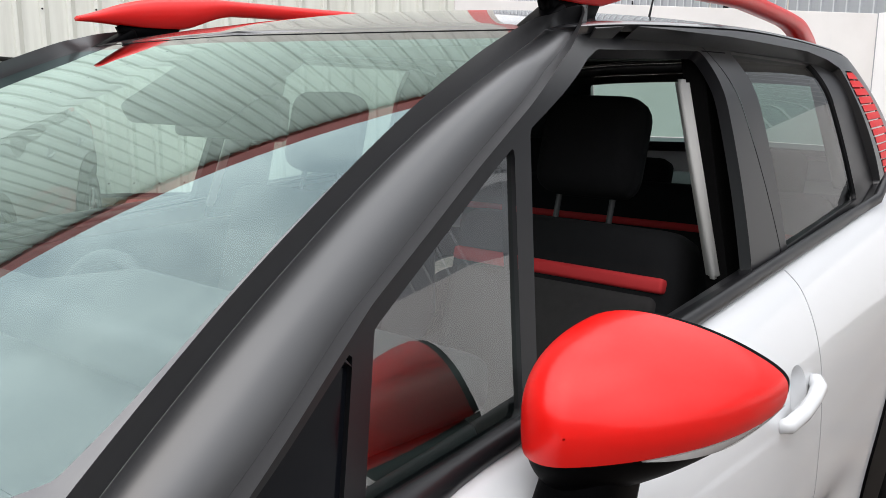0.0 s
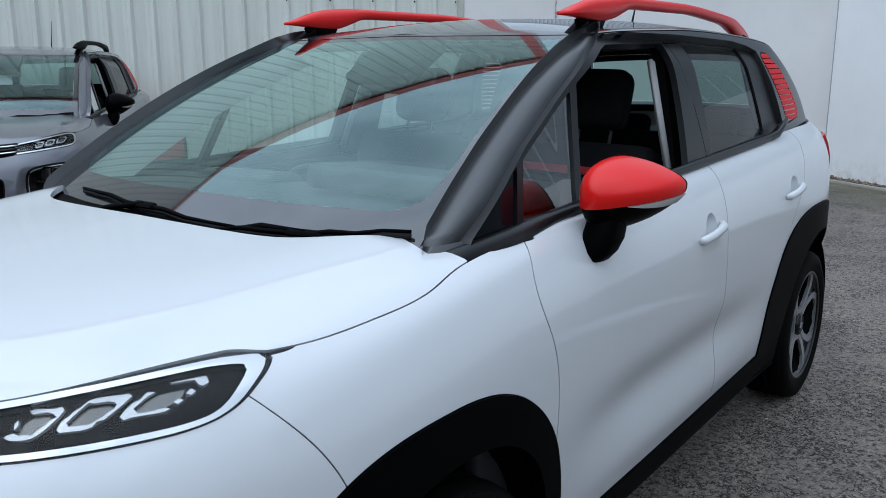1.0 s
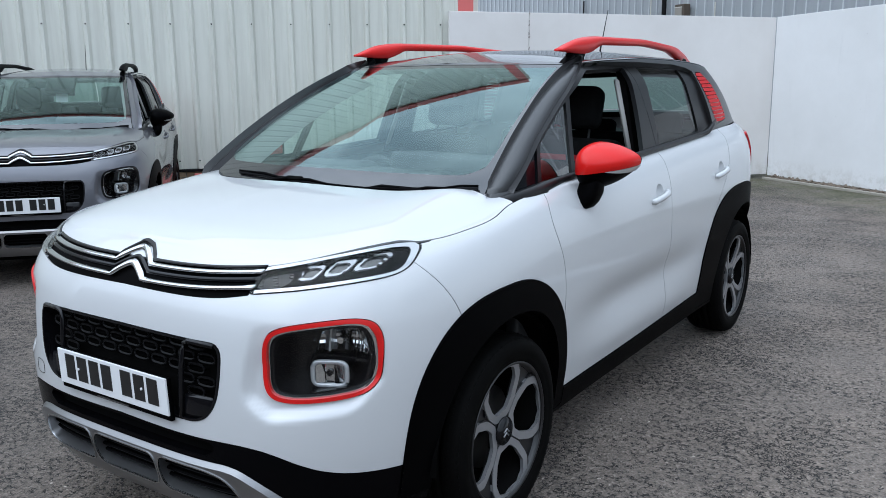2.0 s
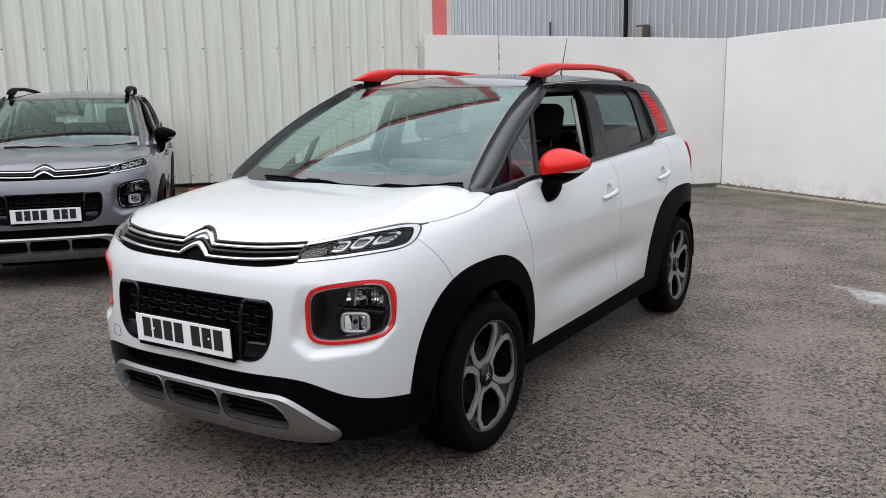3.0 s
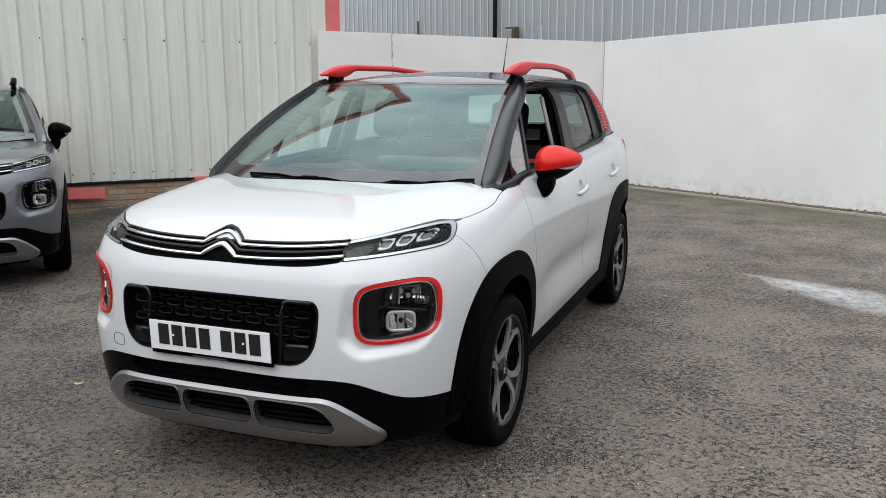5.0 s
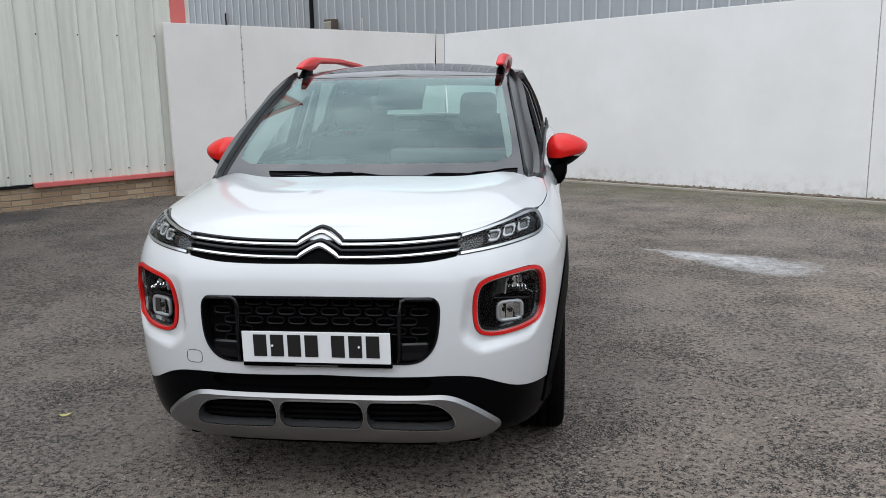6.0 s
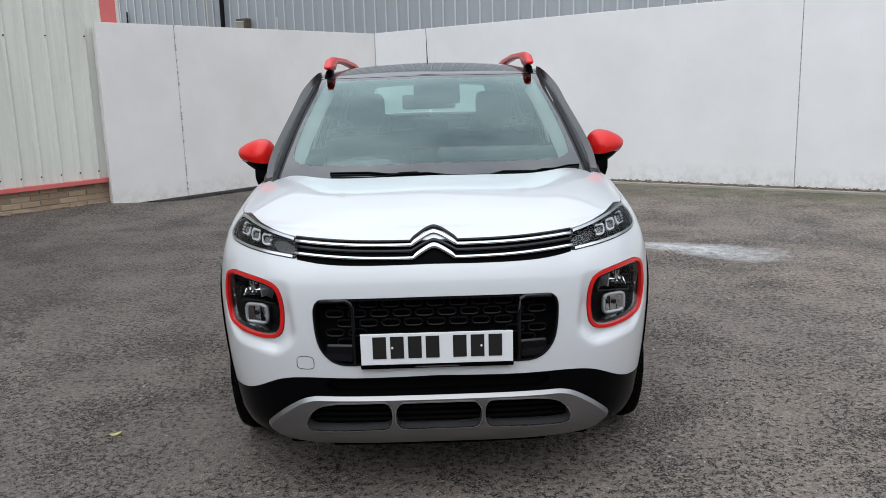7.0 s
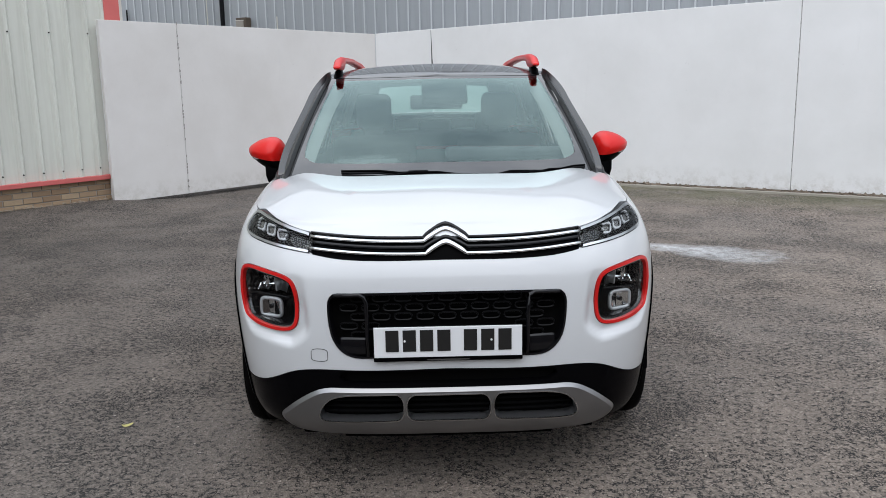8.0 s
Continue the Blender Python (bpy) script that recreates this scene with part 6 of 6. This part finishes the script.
def build_car(paint, name, label):
    global PAINT_NOW
    PAINT_NOW = paint
    root = new(name)
    doors = build_body(root, paint)
    build_upper(root, doors, BLACK_PAINT)
    build_nose(root)
    for sd in (1, -1):
        build_rail(root, sd, RED)
        build_mirror(root, sd, RED)
        build_handle(doors["f", sd], sd, *HANDLES["f"])
        build_handle(doors["r", sd], sd, *HANDLES["r"])
    wheel = build_wheel()
    V, F = tread_blocks()
    tagged(from_faces("tread", V, F, RUBBER, wheel, smooth=False), kind="stuff")
    spots = [(0.752, -0.04, 0), (0.745, 2.565, 0), (-0.752, -0.04, 180), (-0.745, 2.565, 180)]
    for n, (x, y, rz) in enumerate(spots):
        m = pose(x, y, 0.3255, 0, 0, rz) @ pose(0, 0, 0, WHEEL_TURN[n])
        w = wheel if n == 0 else copy_thing(wheel, m)
        if n == 0:
            wheel.matrix_basis = m
        w.parent = root
        for o in ("wheel_liner",):
            bm = bmesh.new()
            seg = 20
            for k in range(seg):
                a0, a1 = math.pi * k / seg, math.pi * (k + 1) / seg
                r = 0.40
                q = [(math.copysign(0.835, x), y + r * math.cos(a0), 0.33 + r * math.sin(a0)), (math.copysign(0.835, x), y + r * math.cos(a1), 0.33 + r * math.sin(a1)), (math.copysign(0.5, x), y + r * math.cos(a1), 0.33 + r * math.sin(a1)), (math.copysign(0.5, x), y + r * math.cos(a0), 0.33 + r * math.sin(a0))]
                bm.faces.new([bm.verts.new(p) for p in q])
            bmesh.ops.remove_doubles(bm, verts=bm.verts, dist=1e-4)
            part(o, bm, DARK, root)
    part("underbody", box_bm(1.16, 3.5, 0.08, pose(0, 1.25, 0.25)), DARK, root, "dark underbody")
    part("undertray", box_bm(1.10, 0.46, 0.05, pose(0, -0.53, 0.235), 0.02, 2), DARK, root, "black undertray behind the bumper")
    part("floor_pan", box_bm(1.46, 1.80, 0.06, pose(0, 1.30, 0.225), 0.02, 2), DARK, root, "dark floor pan")
    for y in (-0.04, 2.565):
        part("axle", box_bm(1.3, 0.1, 0.1, pose(0, y, 0.33)), DARK, root)
        part("inner_arch", box_bm(0.9, 0.84, 0.55, pose(0, y, 0.5)), DARK, root)
    build_plate(root, -0.918, 0.611, 2, PLATE_BARS)
    part("web_line", box_bm(0.15, 0.003, 0.004, pose(0, -0.9175, 0.5455)), LAMP_GREY, root, "pale line of small print as a bar")
    build_wipers(root)
    aer = part("aerial", tube_bm([(-0.01, 2.50, 1.57), (-0.012, 2.56, 1.70), (-0.015, 2.63, 1.855)], [0.006, 0.003, 0.002], 6), SEAL, root, "thin black roof aerial", True)
    part("aerial_base", soft_box(0.05, 0.08, 0.03, pose(-0.01, 2.50, 1.575), 0.012), PLASTIC, aer, "", True)
    build_cabin(root)
    return root


def set_stance(root):
    """The flanks and the glasshouse sit a little lower and lean out a little more than the nose."""
    for o in root.children_recursive:
        if o.type != "MESH" or (o.parent and o.parent.name.split(".")[0] == "wheel"):
            continue
        me = o.data
        P = np.empty(len(me.vertices) * 3)
        me.vertices.foreach_get("co", P)
        P = P.reshape(-1, 3)
        k = np.clip((P[:, 1] + 0.8) / 0.7, 0, 1)
        k = k * k * (3 - 2 * k)
        side = np.clip(P[:, 0] / 0.3, -1, 1)
        P[:, 2] -= 0.0157 * np.minimum(np.abs(P[:, 0]), 0.95) * k * np.clip(P[:, 2] / 0.3, 0, 1)
        P[:, 0] += 0.0157 * (P[:, 2] - 0.75) * side * k
        me.vertices.foreach_set("co", P.ravel())
        me.update()


PLATE_BARS = [0.046, 0.046, 0.046, 0.046, -0.018, 0.046, 0.046, 0.046]
car = build_car(WHITE, "crossover_car", "")
set_stance(car)
tagged(car, "white crossover car with red mirrors, black roof and open window", "car", "parked cars")

# the second car, in grey with black mirrors and rails
grey = copy_thing(car, Matrix.Translation((-3.723, 0.93, -0.02)) @ pose(0, 0, 0, 0, 0, 48) @ Matrix.Translation((0, 0.92, 0)))
tagged(grey, "metallic grey crossover car with black mirrors, backed to a wall", "car", "parked cars")
swap = {WHITE.name: GREY, RED.name: PLASTIC, LAMP_RING.name: GLOSS_BLACK, BLACK_PAINT.name: GREY, PILLAR.name: GREY}
for o in grey.children_recursive:
    for sl in o.material_slots:
        if sl.material.name in swap:
            to = swap[sl.material.name]
            sl.link = "OBJECT"
            sl.material = to
for o in grey.children_recursive:
    for old, fresh in (("glossy red door mirror", "black door mirror"), ("glossy red roof rail on black feet", "black roof rail"), ("red ring round the main lamp", "black ring round the main lamp"), ("gloss black roof", "grey roof"), ("black pillars and roof frame", "grey pillars and roof frame")):
        if o.get("label") == old:
            o["label"] = fresh


car.matrix_basis = Matrix.Translation((0.012, 0, 0))


# ---- brick plinth ----
def brick_plinth():
    base = tagged(new("wall_plinth"), "low sandy brick plinth under the cladding", "wall", kind="structure")
    sand = material("sandy_brick", (0.36, 0.25, 0.15), 0.85)
    info = sand.node_tree.nodes.new("ShaderNodeObjectInfo")
    tone = ramp_of(sand, info.outputs["Random"], [(0.0, (0.26, 0.17, 0.10)), (0.5, (0.36, 0.25, 0.15)), (1.0, (0.44, 0.33, 0.21))])
    v = coords(sand)
    wire(sand, mixed(sand, math_of(sand, "MULTIPLY", noise_of(sand, v, 14.0, 5), 0.6), tone, (0.22, 0.16, 0.11)), bsdf(sand).inputs["Base Color"])
    bumped(sand, noise_of(sand, v, 60.0, 5), 0.5, 0.004)
    mortar = varied(material("mortar", (0.30, 0.27, 0.23), 0.9), (0.30, 0.27, 0.23), (0.2, 0.18, 0.16), 9.0, 0.7, 0.4, 80.0)
    part("mortar_bed", box_bm(CLAD_LEN, 0.1, PLINTH + 0.09, CLAD_M @ pose(CLAD_LEN / 2, 0.062, (PLINTH - 0.11) / 2)), mortar, base)
    bm = box_bm(0.213, 0.1, 0.060, bevel=0.004, seg=1)
    me = bpy.data.meshes.new("brick")
    bm.to_mesh(me)
    bm.free()
    me.materials.append(sand)
    for row in range(-1, 5):
        for k in range(34):
            x = CLAD_LEN - 0.12 - 0.225 * k - (0.1125 if row % 2 else 0.0)
            b = new("brick", me)
            b.parent = base
            b.matrix_basis = CLAD_M @ pose(x, 0.052 + 0.003 * math.sin(k * 7.3 + row * 3.1), 0.034 + 0.071 * row)


brick_plinth()


def wall_foot():
    kerb = varied(material("pale_concrete_edge", (0.34, 0.32, 0.27), 0.9), (0.34, 0.32, 0.27), (0.26, 0.24, 0.2), 6.0, 0.8, 0.5, 60.0, 0.004)
    k = part("kerb_edge", box_bm(15.0, 0.05, 0.05, RIGHT_M @ pose(7.6, -0.16, 0.005), 0.008), kerb)
    tagged(k, "low pale concrete edging along the boards", "kerb", kind="structure")
    earth = varied(material("brown_gravel", (0.2, 0.16, 0.12), 0.95), (0.22, 0.18, 0.14), (0.10, 0.075, 0.055), 25.0, 1.0, 0.6, 120.0, 0.006)
    rnd = random.Random(5)
    V, F = [], []
    for _ in range(1500):
        x, y = rnd.uniform(0.1, 12.0), rnd.uniform(-0.13, 0.12)
        r = rnd.uniform(0.012, 0.032)
        c = RIGHT_M @ Vector((x, y, 0.02 + rnd.uniform(0, 0.02)))
        i = len(V)
        for d in ((1, 0, 0), (0, 1, 0), (-1, 0, 0), (0, -1, 0), (0, 0, 0.8), (0, 0, -0.8)):
            V.append(tuple(c + r * rnd.uniform(0.7, 1.25) * Vector(d)))
        for a, b in ((0, 1), (1, 2), (2, 3), (3, 0)):
            F += [(i + a, i + b, i + 4), (i + b, i + a, i + 5)]
    g = from_faces("gravel", V, F, earth, smooth=False)
    tagged(g, "brown gravel and litter under the boards", "gravel", kind="stuff")
    bed = part("gravel_bed", box_bm(15.0, 0.34, 0.04, RIGHT_M @ pose(7.6, 0.03, 0.002)), earth)
    tagged(bed, "strip of brown earth along the boards", "ground", kind="structure")


wall_foot()


def plinth_litter():
    """Leaves, flakes and chips swept against the bricks."""
    rnd = random.Random(11)
    mats = varied(material("dry_litter", (0.22, 0.17, 0.11), 0.9), (0.16, 0.11, 0.07), (0.42, 0.37, 0.30), 40.0, 1.0)
    V, F = [], []
    for _ in range(420):
        x, y = CLAD_LEN - rnd.uniform(0.0, 6.0), -abs(rnd.gauss(0.0, 0.045))
        c = CLAD_M @ Vector((x, y, 0))
        c.z = ground_z(c.x, c.y) + 0.006
        r, a = rnd.uniform(0.008, 0.028), rnd.uniform(0, 6.3)
        i = len(V)
        for k in range(4):
            b = a + k * math.tau / 4
            V.append((c.x + r * rnd.uniform(0.6, 1.2) * math.cos(b), c.y + r * rnd.uniform(0.3, 0.8) * math.sin(b), c.z + rnd.uniform(0, 0.012)))
        V.append((c.x, c.y, c.z + rnd.uniform(0.008, 0.02)))
        F += [(i + k, i + (k + 1) % 4, i + 4) for k in range(4)]
    tagged(from_faces("litter", V, F, mats, smooth=False), "dry leaves and flakes along the brick plinth", "litter", kind="stuff")


plinth_litter()
part("hanging_tag", box_bm(0.10, 0.004, 0.075, pose(0.03, 0.80, 1.335, -10), 0.004), PLATE, grey, "white paper tag under the mirror")


def fallen_leaf():
    bm = bmesh.new()
    rim = [bm.verts.new((0.026 * math.cos(a) * (1 + 0.25 * math.cos(a)), 0.015 * math.sin(a), 0.006 + 0.004 * math.cos(2 * a))) for a in np.linspace(0, math.tau, 14, endpoint=False)]
    mid = bm.verts.new((0, 0, 0.003))
    for i in range(14):
        bm.faces.new((mid, rim[i], rim[(i + 1) % 14]))
    bm.transform(pose(LEAF[0], LEAF[1], 0.002, 0, 0, 25))
    tan = varied(material("yellow_leaf", (0.42, 0.38, 0.14), 0.8), (0.42, 0.38, 0.14), (0.3, 0.26, 0.1), 60.0)
    tagged(part("leaf", bm, tan), "small yellow fallen leaf lying on the asphalt", "leaf")


LEAF = (-1.43, -0.15)
fallen_leaf()
